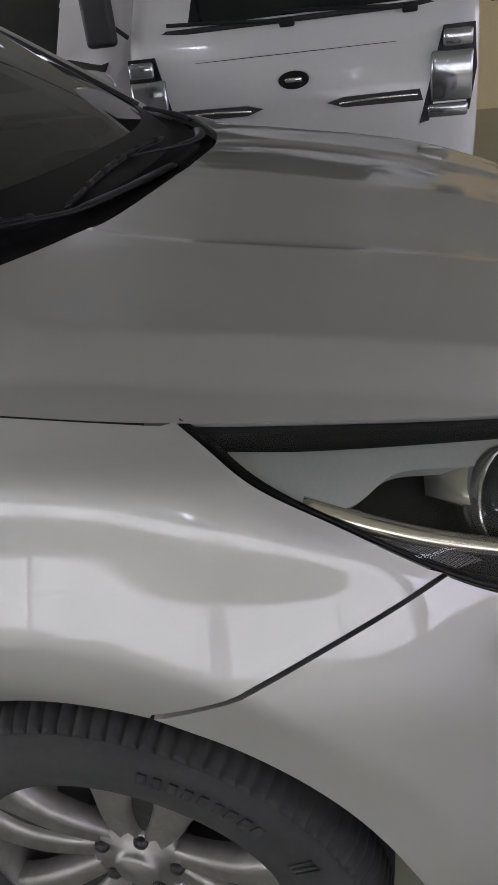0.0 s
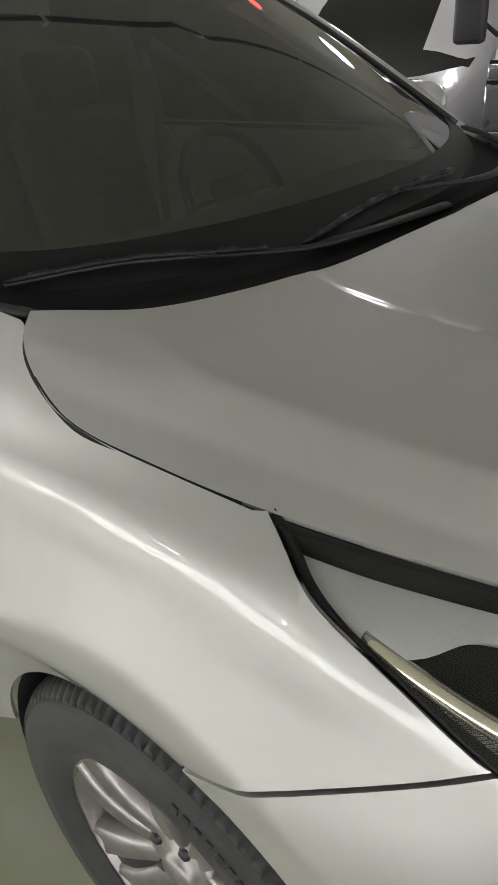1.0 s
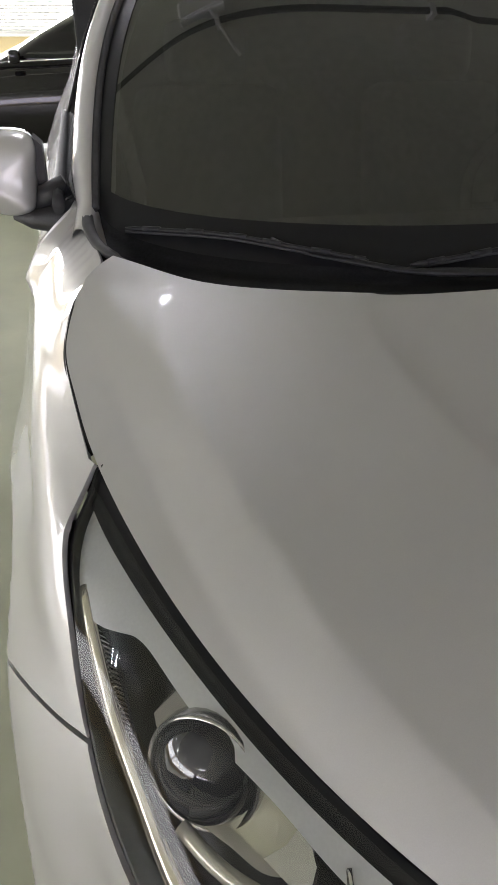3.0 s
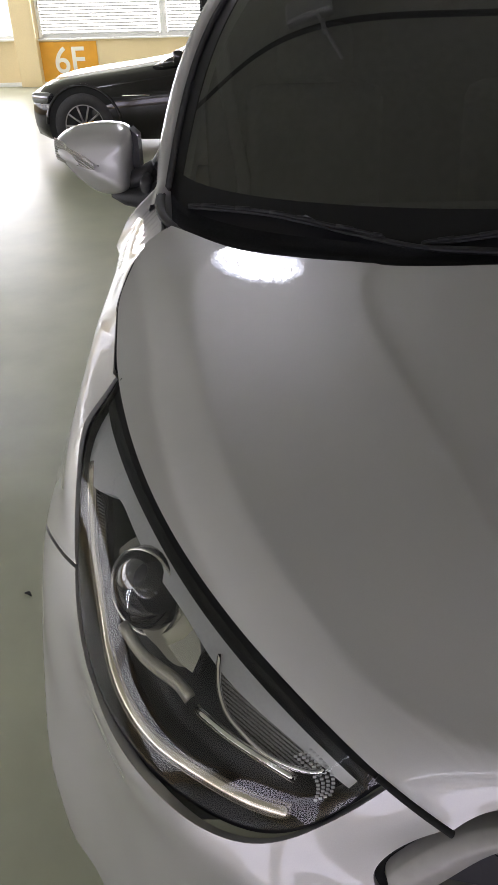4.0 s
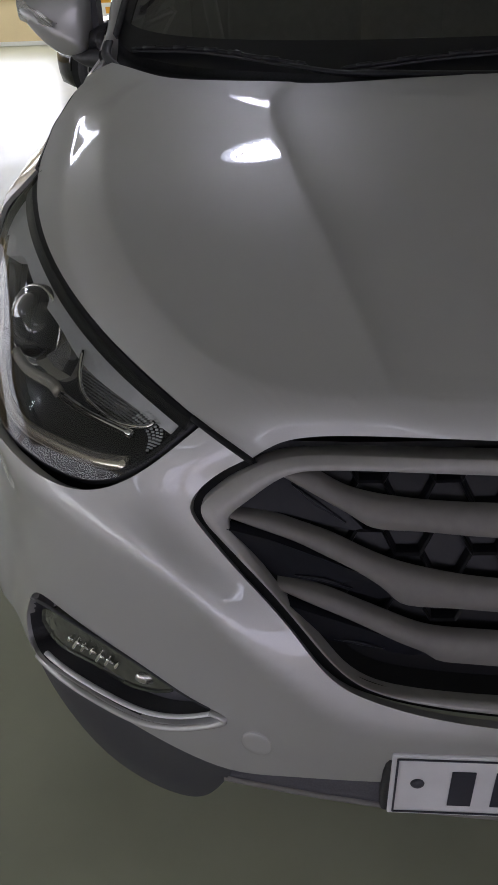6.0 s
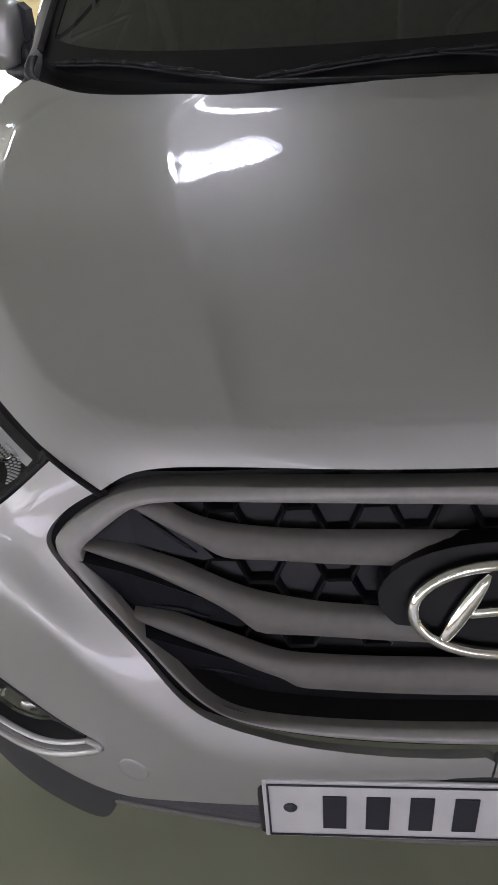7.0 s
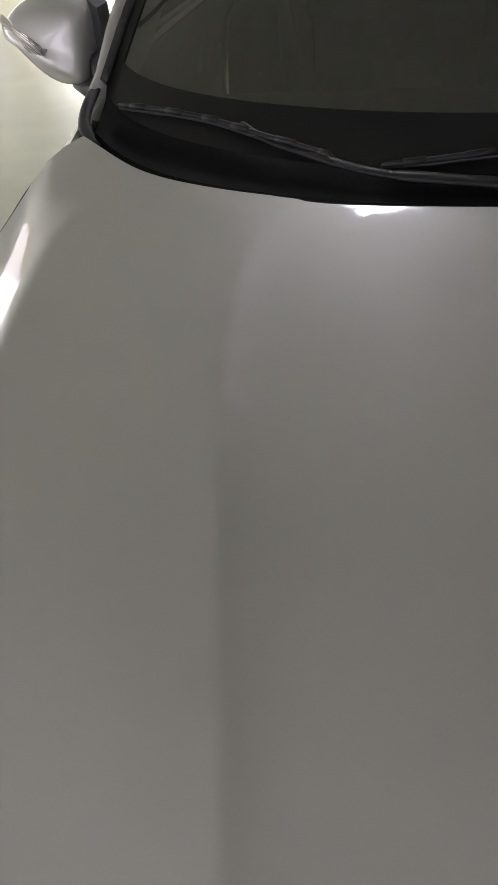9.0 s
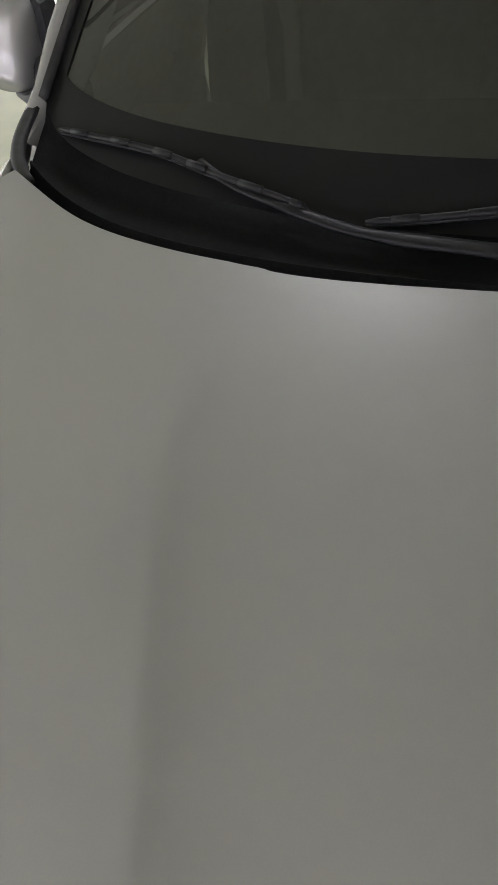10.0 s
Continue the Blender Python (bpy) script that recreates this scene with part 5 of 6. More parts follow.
ceiling_paint = vary(material("ceiling_paint", (0.72, 0.725, 0.655), 0.85), 0.9, 0.12, 0.001, second=30)
white_frame = vary(material("white_frame", (0.8, 0.8, 0.77), 0.4), 20, 0.03)
blind_white = vary(material("blind_white", (0.52, 0.515, 0.50), 0.5), 15, 0.05)
cord_grey = material("cord_grey", (0.3, 0.3, 0.3), 0.7)
sign_orange = vary(material("sign_orange", (0.75, 0.36, 0.02), 0.5), 6, 0.06)
sign_white = material("sign_white", (0.82, 0.8, 0.72), 0.5)
line_white = vary(material("line_white", (0.6, 0.6, 0.56), 0.45), 8, 0.2)
day = material("daylight", (1.0, 0.99, 0.96), 1.0, emit=2.9)
day_cool = material("south_glow", (0.92, 0.89, 1.0), 1.0, emit=1.6)
lamp_body = material("lamp_body", (0.7, 0.7, 0.7), 0.4, 0.3)
lamp_face = material("lamp_face", (0.9, 0.92, 0.95), 0.4, emit=14.0)
tube_face = material("tube_face", (0.95, 0.95, 1.0), 0.4, emit=24.0)
tube_dim = material("tube_dim", (0.95, 0.95, 1.0), 0.4, emit=6.0)
lamp_glow = material("lamp_glow", (0.9, 0.93, 1.0), 0.3, emit=2.2)
diode_face = material("diode_face", (1.0, 0.97, 0.98), 0.4, emit=38.0)
WX0, WX1, WY0, WY1, TOP = -9.0, 9.0, -7.0, 14.8, 2.62


def setting(name, bm, mat, label, category, smooth=False):
    return tagged(part(name, bm, mat, None, smooth=smooth), label, category, kind="structure")


bm = bmesh.new()
bmesh.ops.create_grid(bm, x_segments=2, y_segments=2, size=1, matrix=Matrix.Translation((0, 4, 0)) @ Matrix.Diagonal((9.6, 11.6, 1, 1)))
floor = setting("floor", bm, floor_paint, "worn green painted concrete garage floor", "floor")
bm = bmesh.new()
box(bm, (0, 3.9, TOP + 0.1), (18.4, 22.4, 0.2))
# Unseen beams, added to shape the hood's reflections and screen the far lamps
for y in (-4.2, 0.25, 6.0, 11.4):
    box(bm, (0, y, TOP - 0.09), (18.0, 0.35, 0.22), 0.012)
setting("ceiling", bm, ceiling_paint, "grey painted concrete ceiling with added beams", "ceiling")
for name, c, size in (("wall_east", (WX1 + 0.1, 3.9, TOP / 2), (0.2, 22.0, TOP)),):
    bm = bmesh.new()
    box(bm, c, size)
    setting(name, bm, cream, "plain cream painted garage wall", "wall")
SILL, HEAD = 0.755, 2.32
# Unseen west wall; its window openings are added to light the car's side
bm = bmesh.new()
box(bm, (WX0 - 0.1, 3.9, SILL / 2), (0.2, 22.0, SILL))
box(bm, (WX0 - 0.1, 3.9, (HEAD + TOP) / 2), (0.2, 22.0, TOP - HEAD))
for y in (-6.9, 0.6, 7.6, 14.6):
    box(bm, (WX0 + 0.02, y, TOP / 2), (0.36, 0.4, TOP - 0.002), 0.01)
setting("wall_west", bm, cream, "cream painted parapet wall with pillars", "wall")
# The south wall's openings are unseen, added to let light onto the nose
for name, y, out in (("wall_north", WY1, 1), ("wall_south", WY0, -1)):
    bm = bmesh.new()
    box(bm, (0, y + out * 0.1, SILL / 2), (18.0, 0.2, SILL))
    box(bm, (0, y + out * 0.1, (HEAD + TOP) / 2), (18.0, 0.2, TOP - HEAD))
    for x in (-8.9, -4.83, 1.6, 8.9):
        box(bm, (x, y - out * 0.02, TOP / 2), (0.40 if abs(x) < 8 else 0.2, 0.36, TOP - 0.002), 0.01)
    setting(name, bm, cream, "cream painted parapet wall with pillars", "wall")
# sill cap and skirting along the far wall
bm = bmesh.new()
box(bm, (0, WY1 - 0.012, SILL + 0.012), (17.9, 0.10, 0.024), 0.004)
setting("trim", bm, white_frame, "pale window sill", "trim")
bm = bmesh.new()
box(bm, (0, WY1 - 0.03, 0.035), (17.6, 0.06, 0.07), 0.008)
setting("baseboard", bm, white_frame, "pale kerb along the foot of the wall", "baseboard")
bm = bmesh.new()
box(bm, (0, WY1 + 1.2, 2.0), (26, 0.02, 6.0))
# this sheet glows behind the added west windows
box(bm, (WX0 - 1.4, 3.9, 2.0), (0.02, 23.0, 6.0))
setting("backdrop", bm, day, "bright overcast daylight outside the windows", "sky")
# Glowing sheet added outside the unseen south openings
bm = bmesh.new()
box(bm, (0, WY0 - 1.2, 2.0), (26, 0.02, 6.0))
setting("backdrop_south", bm, day_cool, "added cool glow outside the unseen south openings", "sky")


def window(index, x0, x1, y, blinds):
    frame_bm = bmesh.new()
    mid = (x0 + x1) / 2
    for x in (x0 + 0.03, x1 - 0.03):
        box(frame_bm, (x, y + 0.06, (SILL + HEAD) / 2), (0.06, 0.06, HEAD - SILL), 0.004)
    for z in (SILL + 0.055, HEAD - 0.03):
        box(frame_bm, (mid, y + 0.06, z), (x1 - x0 - 0.12, 0.06, 0.06), 0.004)
    w = setting(f"window_{index}", frame_bm, white_frame, "white framed window with lowered blinds" if blinds else "white framed window, blown out by daylight", "window")
    bm = bmesh.new()
    box(bm, (mid, y + 0.07, (SILL + HEAD) / 2 + 0.01), (x1 - x0 - 0.12, 0.006, HEAD - SILL - 0.12))
    no_shadow(part("pane", bm, clear_lens, w, smooth=False))
    if blinds:
        mesh = None
        for i in range(28):
            z = SILL + 0.10 + i * 0.052
            if mesh is None:
                bm = bmesh.new()
                grid_mesh(bm, [[Vector((x, d, 0.010 * math.sin(math.pi * (d + 0.024) / 0.048) + 0.55 * d)) for d in np.linspace(-0.024, 0.024, 5)] for x in (-(x1 - x0) / 2 + 0.08, (x1 - x0) / 2 - 0.08)])
                ob = part("slat", bm, blind_white, w)
                mesh = ob.data
            else:
                ob = new("slat", mesh)
                ob.parent = w
            ob.location = (mid, y + 0.012, z)
        bm = bmesh.new()
        box(bm, (mid, y + 0.012, HEAD - 0.03), (x1 - x0 - 0.13, 0.05, 0.05), 0.006)
        part("blind_rail", bm, blind_white, w, smooth=False)
        for x in (x0 + 0.25, x1 - 0.25):
            bm = bmesh.new()
            tube(bm, [Vector((x, y + 0.012, SILL + 0.09)), Vector((x, y + 0.012, HEAD - 0.04))], 0.0025, 5)
            part("blind_cord", bm, cord_grey, w)
    return w


# ---- floor sign ----
def lettering(name, text, size, mat, parent, m):
    data = bpy.data.curves.new(name, "FONT")
    data.body, data.size, data.extrude, data.align_x, data.align_y = text, size, 0.003, "CENTER", "CENTER"
    data.offset = 0.005
    tmp = new(name, data)
    me = bpy.data.meshes.new_from_object(tmp.evaluated_get(bpy.context.evaluated_depsgraph_get()))
    bpy.data.objects.remove(tmp)
    me.materials.clear()
    me.materials.append(mat)
    ob = new(name, me)
    ob.parent = parent
    ob.matrix_basis = m
    return ob


bm = bmesh.new()
box(bm, (-4.115, WY1 - 0.008, 0.40), (1.09, 0.012, 0.652), 0.002)
sign = tagged(part("floor_sign", bm, sign_orange, None, smooth=False), "orange painted floor sign with pale characters", "sign")
lettering("lettering", "6F", 0.62, sign_white, sign, pose(-4.10, WY1 - 0.017, 0.40, 90, 0, 0))


def lamp(x, y, z):
    top = thing("ceiling_lamp", "round ceiling lamp with many small bright diodes", "lamp", (x, y, z), "lamps on the ceiling")
    bm = bmesh.new()
    rows = [[Vector((r * math.cos(a), r * math.sin(a), d)) for a in np.linspace(0, 2 * math.pi, 41)[:-1]] for r, d in ((0.02, 0.06), (0.15, 0.06), (0.21, -0.02), (0.235, -0.055), (0.23, -0.066), (0.215, -0.05), (0.185, -0.048), (0.002, -0.048))]
    grid_mesh(bm, rows, close_u=True)
    bmesh.ops.recalc_face_normals(bm, faces=bm.faces)
    part("housing", bm, lamp_body, top)
    bm = bmesh.new()
    for ring in range(6):
        for i in range(1 if ring == 0 else ring * 6):
            a = 2 * math.pi * i / max(1, ring * 6)
            c = Matrix.Translation((0.033 * ring * math.cos(a), 0.033 * ring * math.sin(a), -0.0535))
            bmesh.ops.create_cone(bm, cap_ends=True, segments=8, radius1=0.0085, radius2=0.0095, depth=0.006, matrix=c)
    diodes = bm
    bm = bmesh.new()
    grid_mesh(bm, [[Vector((r * math.cos(a), r * math.sin(a), d)) for a in np.linspace(0, 2 * math.pi, 41)[:-1]] for r, d in ((0.184, -0.052), (0.19, -0.058), (0.222, -0.070), (0.229, -0.064))], close_u=True)
    bmesh.ops.recalc_face_normals(bm, faces=bm.faces)
    part("diffuser", bm, lamp_glow, top, "faintly glowing clear rim")
    bm = diodes
    tagged(part("diodes", bm, diode_face, top), kind="stuff")


for p in LAMP_AT:
    lamp(*p)


def tube_lamp(x, y, boosted):
    top = thing("tube_lamp", "slim white tube lamp under the ceiling", "lamp", (x, y, 2.40), "tube lamps on the ceiling")
    bm = bmesh.new()
    box(bm, (0, 0, 0.022), (1.25, 0.03, 0.045), 0.008)
    part("housing", bm, lamp_body, top, smooth=False)
    for v in (-0.45, 0.45):
        bm = bmesh.new()
        tube(bm, [Vector((v, 0, 0.04)), Vector((v, 0, 0.23))], 0.005, 6)
        part("hanger", bm, lamp_body, top)
    for s in (-1, 1):
        bm = bmesh.new()
        tube(bm, [Vector((-0.58, s * 0.04, -0.02)), Vector((0.58, s * 0.04, -0.02))], 0.012, 8)
        part("tube", bm, tube_face if boosted else tube_dim, top)


for p in TUBE_AT:
    tube_lamp(*p)


# A dark conduit along the ceiling over the windscreen, its pale junction box, and a red bay lamp
conduit = thing("ceiling_conduit", "dark conduit fixed along the garage ceiling", "pipe", (0, 2.24, 2.575))
bm = bmesh.new()
tube(bm, [Vector((x, 0, 0)) for x in np.linspace(-6.0, 6.0, 25)], 0.017, 10)
part("pipe", bm, belt_grey, conduit)
for x in np.arange(-5.5, 6.0, 1.0):
    bm = bmesh.new()
    box(bm, (x, 0, 0.012), (0.025, 0.062, 0.065), 0.004)
    part("clamp", bm, lamp_body, conduit, smooth=False)
junction = thing("junction_box", "pale junction box on the ceiling beside the conduit", "box", (-0.57, 2.37, 2.57))
bm = bmesh.new()
box(bm, (0, 0, 0.01), (0.26, 0.13, 0.08), 0.008)
part("body", bm, white_frame, junction, smooth=False)
bm = bmesh.new()
box(bm, (0, 0, -0.034), (0.24, 0.11, 0.012), 0.004)
part("lid", bm, white_frame, junction, smooth=False)
bm = bmesh.new()
tube(bm, [Vector((0.05, -0.065, 0.0)), Vector((0.09, -0.2, 0.005)), Vector((0.13, -0.32, 0.03))], 0.010, 8)
part("cable", bm, white_frame, junction)
bay_lamp = thing("bay_lamp", "small red bay indicator lamp on the ceiling", "lamp", (2.72, 2.95, 2.57))
bm = bmesh.new()
box(bm, (0, 0, 0.02), (0.16, 0.16, 0.05), 0.01)
part("housing", bm, lamp_body, bay_lamp, smooth=False)
bm = bmesh.new()
bmesh.ops.create_uvsphere(bm, u_segments=16, v_segments=10, radius=0.065, matrix=Matrix.Translation((0, 0, -0.01)) @ Matrix.Diagonal((1, 1, 0.7, 1)))
part("lens", bm, red_glow, bay_lamp, "glowing red lens")

# A small dark scrap on the floor beside the car
bm = bmesh.new()
tube(bm, [Vector(p) for p in ((-1.262, 1.335, 0.006), (-1.25, 1.332, 0.009), (-1.240, 1.322, 0.006))], [0.003, 0.006, 0.002], 6)
tagged(part("scrap", bm, trim_dark, None), "small dark scrap lying on the green floor", "scrap")

windows = [(-8.75, -5.05, False), (-4.62, -2.30, True), (-2.30, 0.0, True), (0.0, 1.39, True), (1.81, 5.0, True), (5.0, 8.75, True)]
for i, (x0, x1, blinds) in enumerate(windows):
    window(i + 1, x0, x1, WY1, blinds)
# West windows, unseen and added along with their light
for i, (x0, x1) in enumerate([(-6.7, -3.1), (-3.1, 0.4), (0.8, 4.1), (4.1, 7.4), (7.8, 11.1), (11.1, 14.4)]):
    window(i + 7, x0, x1, -WX0, True).matrix_world = pose(0, 0, 0, 0, 0, 90)

# ---- other vehicles ----
truck_white = vary(material("white_paint", (0.62, 0.62, 0.63), 0.25, 0.0, 0.6), 3, 0.03, second=60)
black_paint = material("black_paint", (0.006, 0.005, 0.006), 0.1, 0.0, 0.2)
dark_glass = material("dark_glass", (0.008, 0.010, 0.010), 0.06)
head_glass = material("head_glass", (0.34, 0.345, 0.37), 0.12, 0.8)
floor_dark = material("underside", (0.01, 0.01, 0.01), 0.9)


def shell(sections, mat, name, parent, label=""):
    """A closed loft through sections of points."""
    bm = bmesh.new()
    grid_mesh(bm, sections, close_u=True)
    for ring in (sections[0], sections[-1]):
        bm.faces.new([bm.verts.new(p) for p in ring])
    bmesh.ops.remove_doubles(bm, verts=bm.verts, dist=0.0005)
    bmesh.ops.recalc_face_normals(bm, faces=bm.faces)
    return part(name, bm, mat, parent, label)


def rounded(w, y0, y1, r, z, n=5):
    """A rounded rectangle ring at height z, x from y0 to y1, half width w."""
    pts = []
    for cx, cy, a0 in ((y1 - r, w - r, 0), (y0 + r, w - r, 90), (y0 + r, -w + r, 180), (y1 - r, -w + r, 270)):
        for a in np.linspace(radians(a0), radians(a0 + 90), n):
            pts.append(Vector((cx + r * math.cos(a), cy + r * math.sin(a), z)))
    return pts


def plain_wheel(parent, at, r=0.33, spokes=9, axis="x"):
    turn = Matrix() if axis == "x" else Matrix.Rotation(radians(90), 4, "Z")
    m = Matrix.Translation(at) @ turn
    bm = bmesh.new()
    lathe(bm, [(r * 0.68, -0.1), (r * 0.96, -0.1), (r, -0.08), (r, 0.08), (r * 0.96, 0.1), (r * 0.70, 0.1), (r * 0.66, 0.07)], 48)
    bm.transform(m)
    w = part("wheel", bm, rubber, parent, "black tyre with a slim spoked alloy rim")
    bm = bmesh.new()
    lathe(bm, [(r * 0.60, -0.08), (r * 0.64, 0.07), (r * 0.69, 0.09), (r * 0.68, 0.075)], 48)
    lathe(bm, [(r * 0.17, 0.02), (r * 0.15, 0.07), (0.001, 0.075)], 24)
    bm.transform(m)
    rim = part("rim", bm, alloy, w)
    for i in range(spokes):
        bm = bmesh.new()
        a = 2 * math.pi * i / spokes
        tube(bm, [Vector((0.06 + 0.02 * f, r * (0.1 + 0.54 * f) * math.cos(a), r * (0.1 + 0.54 * f) * math.sin(a))) for f in (0, 0.5, 1)], 0.016, 6)
        bm.transform(m)
        part("spoke", bm, alloy, rim)
    bm = bmesh.new()
    lathe(bm, [(0.001, -0.01), (r * 0.6, -0.01), (r * 0.6, -0.05)], 32)
    bm.transform(m)
    part("brake_disc", bm, dark_metal, w)


def cab_truck(x, y):
    """A white cab-over truck that faces -x; the origin is at the middle of its front."""
    t = thing("truck", "white cab-over truck with dark windscreen and upright headlamps", "truck", (x, y, 0))
    prof = [(0.34, 0.02, 0.84), (0.45, -0.01, 0.86), (0.75, -0.02, 0.87), (1.0, 0.0, 0.87), (1.22, 0.03, 0.865), (1.30, 0.05, 0.86), (1.75, 0.24, 0.80), (1.90, 0.32, 0.76), (1.96, 0.45, 0.70)]
    shell([rounded(w, d, 1.55, 0.12, z) for z, d, w in prof], truck_white, "cab", t)
    # windscreen on the sloping front
    bm = bmesh.new()
    rows = []
    for f in np.linspace(0, 1, 6):
        z, d, w = 1.315 + 0.50 * f, 0.052 + 0.215 * f, 0.78 - 0.06 * f
        rows.append([Vector((d - 0.006 + 0.05 * (v / w) ** 4, v, z)) for v in np.linspace(-w, w, 15)])
    grid_mesh(bm, rows)
    part("windscreen", bm, dark_glass, t, "dark windscreen")
    bm = bmesh.new()
    tube(bm, [Vector((0.046 + 0.035 * (v / 0.8) ** 4, v, 1.295 + 0.0 * v)) for v in np.linspace(-0.80, 0.80, 17)], 0.014, 6)
    part("screen_seal", bm, rubber, t)
    for v in (-0.55, 0.02):
        bm = bmesh.new()
        box(bm, (0.03, v, 1.285), (0.04, 0.07, 0.04), 0.008)
        tube(bm, [Vector((0.02, v, 1.29)), Vector((0.03, v + 0.3, 1.315)), Vector((0.045, v + 0.6, 1.33))], 0.010, 6)
        part("wiper", bm, wiper_black, t)
    # a pressed seam across the front
    bm = bmesh.new()
    tube(bm, [Vector((0.0205 + 0.045 * (v / 0.86) ** 6, v, 1.155)) for v in np.linspace(-0.80, 0.80, 15)], 0.0016, 5)
    part("front_seam", bm, floor_dark, t)
    for s in (-1, 1):
        bm = bmesh.new()
        out = [Vector((-0.022 if abs(v) < 0.7 else 0.012, s * v, z)) for v, z in ((0.60, 0.80), (0.83, 0.84), (0.855, 1.02), (0.84, 1.20), (0.70, 1.20))]
        extrude_outline(bm, out, (0.06, 0, 0))
        lampu = part("headlamp", bm, gloss_black, t, "upright headlamp in a black surround", smooth=False)
        for (v0, z0), (v1, z1), mat in (((0.648, 0.888), (0.835, 1.10), head_glass), ((0.70, 1.112), (0.83, 1.185), head_glass), ((0.635, 0.82), (0.82, 0.88), head_glass)):
            bm = bmesh.new()
            box(bm, (-0.020, s * (v0 + v1) / 2, (z0 + z1) / 2), (0.03, v1 - v0, z1 - z0), 0.012)
            part("lamp_glass", bm, mat, lampu)
        bm = bmesh.new()
        tube(bm, [Vector((0.10, s * 0.85, 1.30)), Vector((0.02, s * 0.95, 1.40)), Vector((0.02, s * 0.95, 1.62))], 0.012, 6)
        box(bm, (0.02, s * 0.96, 1.44), (0.07, 0.16, 0.34), 0.025)
        part("door_mirror", bm, black_plastic, t, "black door mirror")
    # grille slot and the plain oval badge
    for s in (-1, 1):
        bm = bmesh.new()
        extrude_outline(bm, [Vector((-0.024, s * v, z)) for v, z in ((0.16, 0.925), (0.24, 0.945), (0.60, 0.95), (0.615, 0.90), (0.24, 0.90))], (0.03, 0, 0))
        slot = part("grille_slot", bm, cladding, t, smooth=False)
        bm = bmesh.new()
        tube(bm, [Vector((-0.026, s * v, z)) for v, z in ((0.22, 0.92), (0.4, 0.928), (0.59, 0.928))], 0.006, 6)
        part("slot_bar", bm, chrome, slot)
    bm = bmesh.new()
    ring = [Vector((-0.012, 0.075 * math.cos(a), 1.04 + 0.040 * math.sin(a))) for a in np.linspace(0, 2 * math.pi, 30)[:-1]]
    extrude_outline(bm, ring, (0.03, 0, 0))
    badge_ob = part("badge", bm, gloss_black, t, "plain dark oval badge", smooth=False)
    bm = bmesh.new()
    box(bm, (-0.013, 0, 1.04), (0.008, 0.08, 0.020), 0.003)
    part("badge_bar", bm, chrome, badge_ob)
    bm = bmesh.new()
    box(bm, (0.04, 0, 0.45), (0.14, 1.66, 0.22), 0.03)
    part("bumper", bm, truck_white, t)
    shell([rounded(0.80, 1.6, 4.6, 0.03, z, 2) for z in (0.80, 1.15)], truck_white, "load_bed", t)
    for wx in (0.75, 3.9):
        for s in (-1, 1):
            plain_wheel(t, (wx, s * 0.72, 0.33), 0.33, 6, "y")
    return t


cab_truck(2.5, 1.16)


def van(x, y):
    """A white minivan that faces -x."""
    t = thing("van", "white minivan with dark windows", "van", (x, y, 0))
    prof = [(0.30, 0.03, 0.86), (0.5, -0.02, 0.90), (0.85, 0.0, 0.92), (1.0, 0.10, 0.91), (1.08, 0.45, 0.88), (1.16, 0.72, 0.86), (1.5, 1.05, 0.80), (1.78, 1.40, 0.72), (1.86, 1.6, 0.62)]
    shell([rounded(w, d, 4.6, 0.16, z) for z, d, w in prof], truck_white, "body", t)
    bm = bmesh.new()
    rows = []
    for f in np.linspace(0, 1, 6):
        z, w = 1.10 + 0.66 * f, 0.81 - 0.11 * f
        d = float(np.interp(z, [q[0] for q in prof], [q[1] for q in prof]))
        rows.append([Vector((d - 0.012 + 0.10 * (v / w) ** 4, v, z)) for v in np.linspace(-w, w, 15)])
    grid_mesh(bm, rows)
    part("windscreen", bm, dark_glass, t, "dark windscreen")
    for s in (-1, 1):
        bm = bmesh.new()
        rows = [[Vector((d, s * (0.872 - 0.17 * (z - 1.12) / 0.6 * 1.0), z)) for d in np.linspace(1.15 + 0.75 * (z - 1.16), 3.6, 12)] for z in np.linspace(1.16, 1.66, 5)]
        grid_mesh(bm, rows)
        part("side_window", bm, dark_glass, t)
        bm = bmesh.new()
        box(bm, (0.03, s * 0.66, 0.80), (0.10, 0.34, 0.16), 0.03)
        part("headlamp", bm, head_glass, t)
        bm = bmesh.new()
        box(bm, (1.0, s * 0.99, 1.18), (0.10, 0.20, 0.15), 0.03)
        part("door_mirror", bm, black_plastic, t)
        for wx in (0.85, 3.7):
            plain_wheel(t, (wx, s * 0.80, 0.33), 0.33, 7, "y")
    bm = bmesh.new()
    box(bm, (-0.02, 0, 0.66), (0.04, 0.9, 0.14), 0.02)
    part("grille", bm, gloss_black, t)
    return t


van(2.35, 3.15)


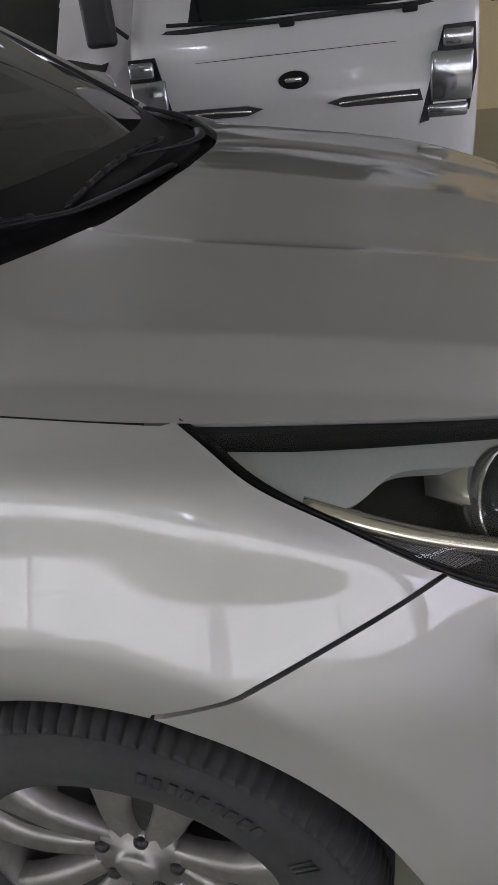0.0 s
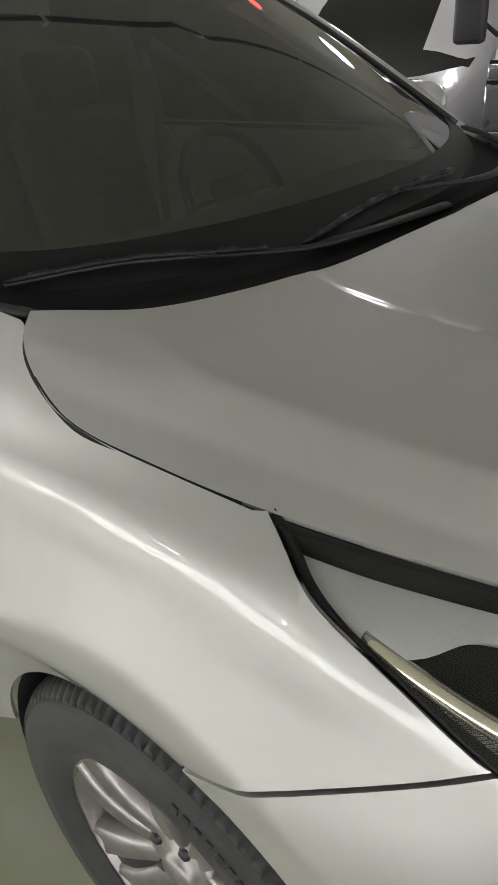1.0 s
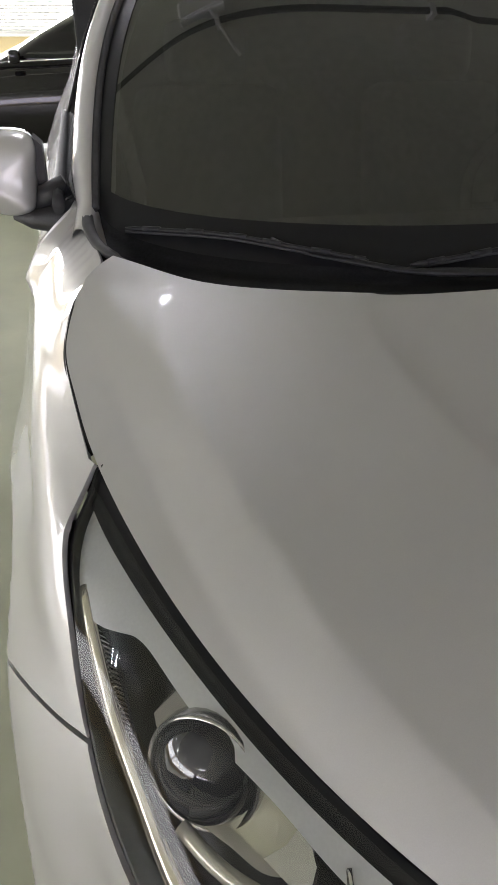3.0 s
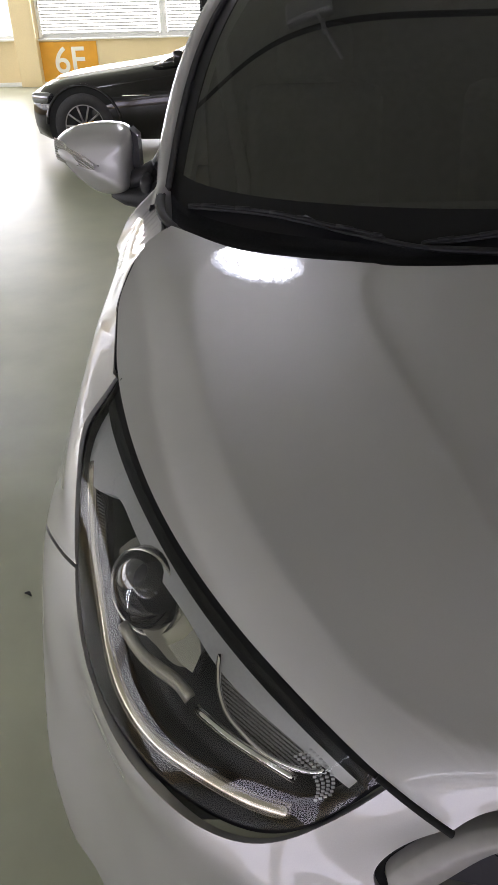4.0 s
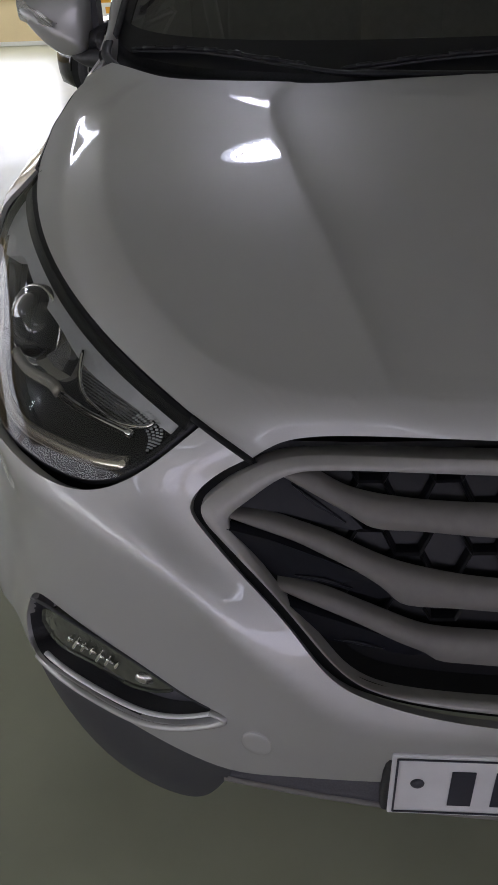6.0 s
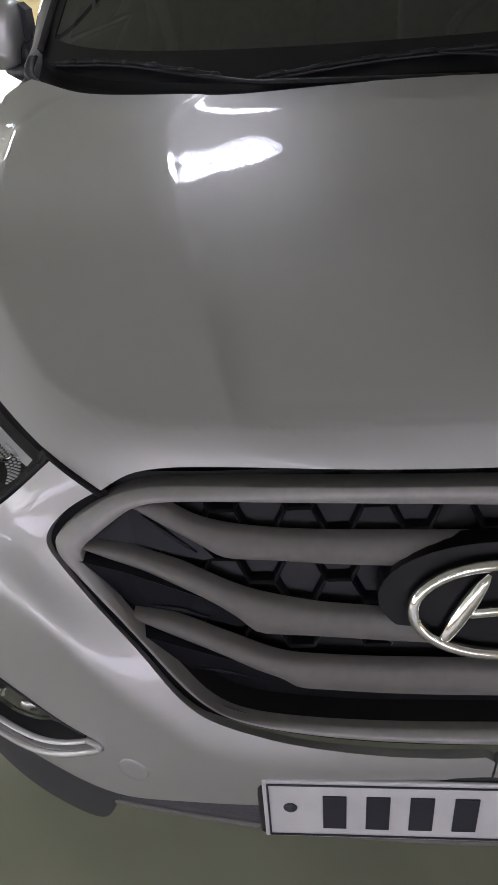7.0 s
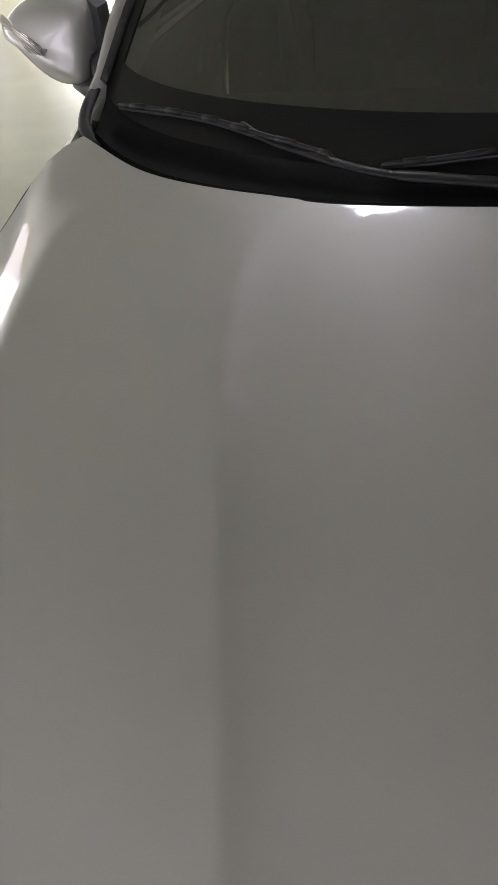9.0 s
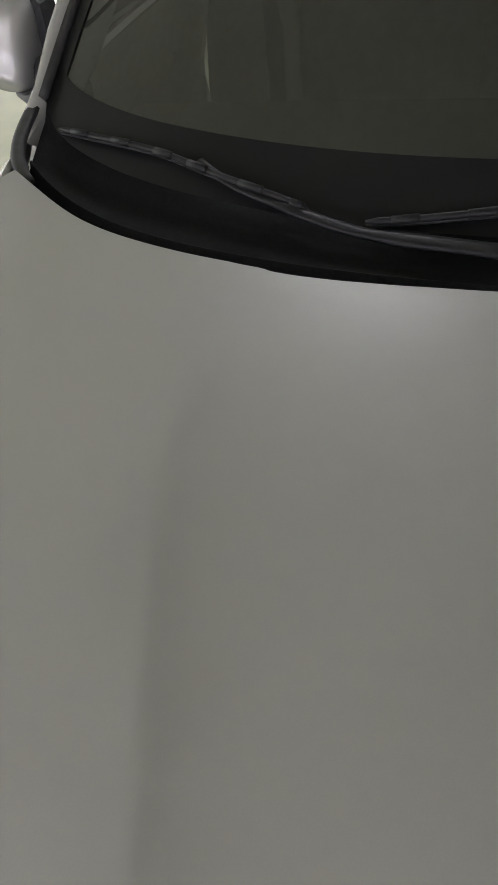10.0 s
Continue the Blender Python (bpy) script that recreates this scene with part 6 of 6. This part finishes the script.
def sedan(x, y):
    """A black sedan that faces -x; the origin lies under its front axle's near wheel."""
    t = thing("sedan", "glossy black sedan standing beyond the parking bay", "car", (x, y, 0))
    # side profile, from nose to tail: x, height of the shoulder, height of the sill, half width
    stations = [(-0.62, 0.52, 0.30, 0.55), (-0.56, 0.60, 0.22, 0.72), (-0.42, 0.67, 0.18, 0.84), (-0.2, 0.72, 0.17, 0.90), (0.1, 0.755, 0.17, 0.925), (0.5, 0.80, 0.17, 0.93), (0.95, 0.86, 0.17, 0.93), (1.8, 0.90, 0.17, 0.935), (3.0, 0.93, 0.18, 0.93), (3.7, 0.93, 0.22, 0.88), (3.95, 0.86, 0.30, 0.78)]
    rows = []
    for sx, top, sill, w in stations:
        cy = 0.92
        ring = []
        for v, z in ((-0.90, sill), (-1.0, sill + 0.10), (-1.0, sill + 0.5 * (top - sill)), (-0.985, top - 0.10), (-0.93, top - 0.03), (-0.75, top + 0.02), (0, top + 0.05), (0.75, top + 0.02), (0.93, top - 0.03), (0.985, top - 0.10), (1.0, sill + 0.5 * (top - sill)), (1.0, sill + 0.10), (0.90, sill)):
            ring.append(Vector((sx, cy + v * w, z)))
        rows.append(ring)
    body = shell(rows, black_paint, "body", t)
    # cabin
    cab = []
    for z, x0, x1, w in ((0.84, 0.72, 3.4, 0.86), (0.95, 0.98, 3.3, 0.84), (1.10, 1.25, 3.05, 0.78), (1.28, 1.62, 2.75, 0.68), (1.38, 1.95, 2.5, 0.58)):
        cab.append([Vector((p.x, p.y + 0.92, p.z)) for p in rounded(w, x0, x1, 0.14, z)])
    shell(cab, black_paint, "cabin", t)
    bm = bmesh.new()
    rows = [[Vector((d, 0.92 - (0.865 - (z - 0.88) * 0.42) - 0.004, z)) for d in np.linspace(1.02 + (z - 0.88) * 1.7, 2.9, 10)] for z in np.linspace(0.92, 1.24, 5)]
    grid_mesh(bm, rows)
    part("side_window", bm, dark_glass, t)
    # chrome line, lamp, vent, mirror, arches and wheels
    bm = bmesh.new()
    tube(bm, [Vector((x0, -0.012, 0.60)) for x0 in (0.42, 0.55, 0.70)], 0.014, 6, flat=0.6)
    part("side_vent", bm, chrome, t)
    bm = bmesh.new()
    tube(bm, [Vector((x0, 0.92 - 0.868, z)) for x0, z in ((0.95, 0.885), (1.8, 0.92), (2.9, 0.95))], 0.008, 6)
    part("chrome_strip", bm, chrome, t)
    bm = bmesh.new()
    box(bm, (-0.42, 0.105, 0.585), (0.22, 0.12, 0.10), 0.03, Matrix.Rotation(radians(-28), 3, "Z"))
    part("headlamp", bm, head_glass, t)
    bm = bmesh.new()
    box(bm, (1.02, -0.06, 0.94), (0.10, 0.17, 0.11), 0.03)
    part("door_mirror", bm, black_paint, t)
    bm = bmesh.new()
    tube(bm, [Vector((0.30 * 1.28 * math.cos(a) * -1, -0.008, 0.32 + 0.30 * 1.28 * math.sin(a))) for a in np.linspace(radians(5), radians(175), 16)], 0.016, 6)
    part("arch_lip", bm, black_paint, t)
    bm = bmesh.new()
    ring = [Vector((-0.37 * math.cos(a), -0.004, 0.32 + 0.37 * math.sin(a))) for a in np.linspace(0, 2 * math.pi, 30)[:-1]]
    extrude_outline(bm, ring, (0, 0.2, 0))
    part("arch", bm, floor_dark, t, smooth=False)
    for wx in (0.0, 2.85):
        for wy, ry in ((0.085, -1), (1.755, 1)):
            w_m = (wx, wy, 0.325)
            plain_wheel_y(t, w_m, ry)
    return t


def plain_wheel_y(parent, at, face):
    """A spoked wheel whose axle lies along y and which faces +y or -y."""
    r = 0.31
    m = Matrix.Translation(at) @ Matrix.Rotation(radians(90 * face), 4, "Z")
    bm = bmesh.new()
    lathe(bm, [(r * 0.62, -0.1), (r * 0.96, -0.1), (r, -0.08), (r, 0.08), (r * 0.96, 0.1), (r * 0.66, 0.1), (r * 0.62, 0.08)], 48)
    bm.transform(m)
    w = part("wheel", bm, rubber, parent, "black tyre with a slim spoked alloy rim")
    bm = bmesh.new()
    lathe(bm, [(r * 0.58, -0.06), (r * 0.60, 0.085), (r * 0.65, 0.098), (r * 0.65, 0.08)], 48)
    lathe(bm, [(r * 0.16, 0.05), (r * 0.14, 0.09), (0.001, 0.095)], 24)
    bm.transform(m)
    rim = part("rim", bm, alloy, w)
    for i in range(10):
        bm = bmesh.new()
        a = 2 * math.pi * i / 10
        tube(bm, [Vector((0.085, r * f * math.cos(a), r * f * math.sin(a))) for f in (0.1, 0.4, 0.61)], 0.011, 6)
        bm.transform(m)
        part("spoke", bm, alloy, rim)
    bm = bmesh.new()
    lathe(bm, [(0.001, 0.03), (r * 0.68, 0.03), (r * 0.68, 0.0)], 32)
    bm.transform(m)
    part("brake_disc", bm, floor_dark, w)


sedan(-2.36, 7.72)
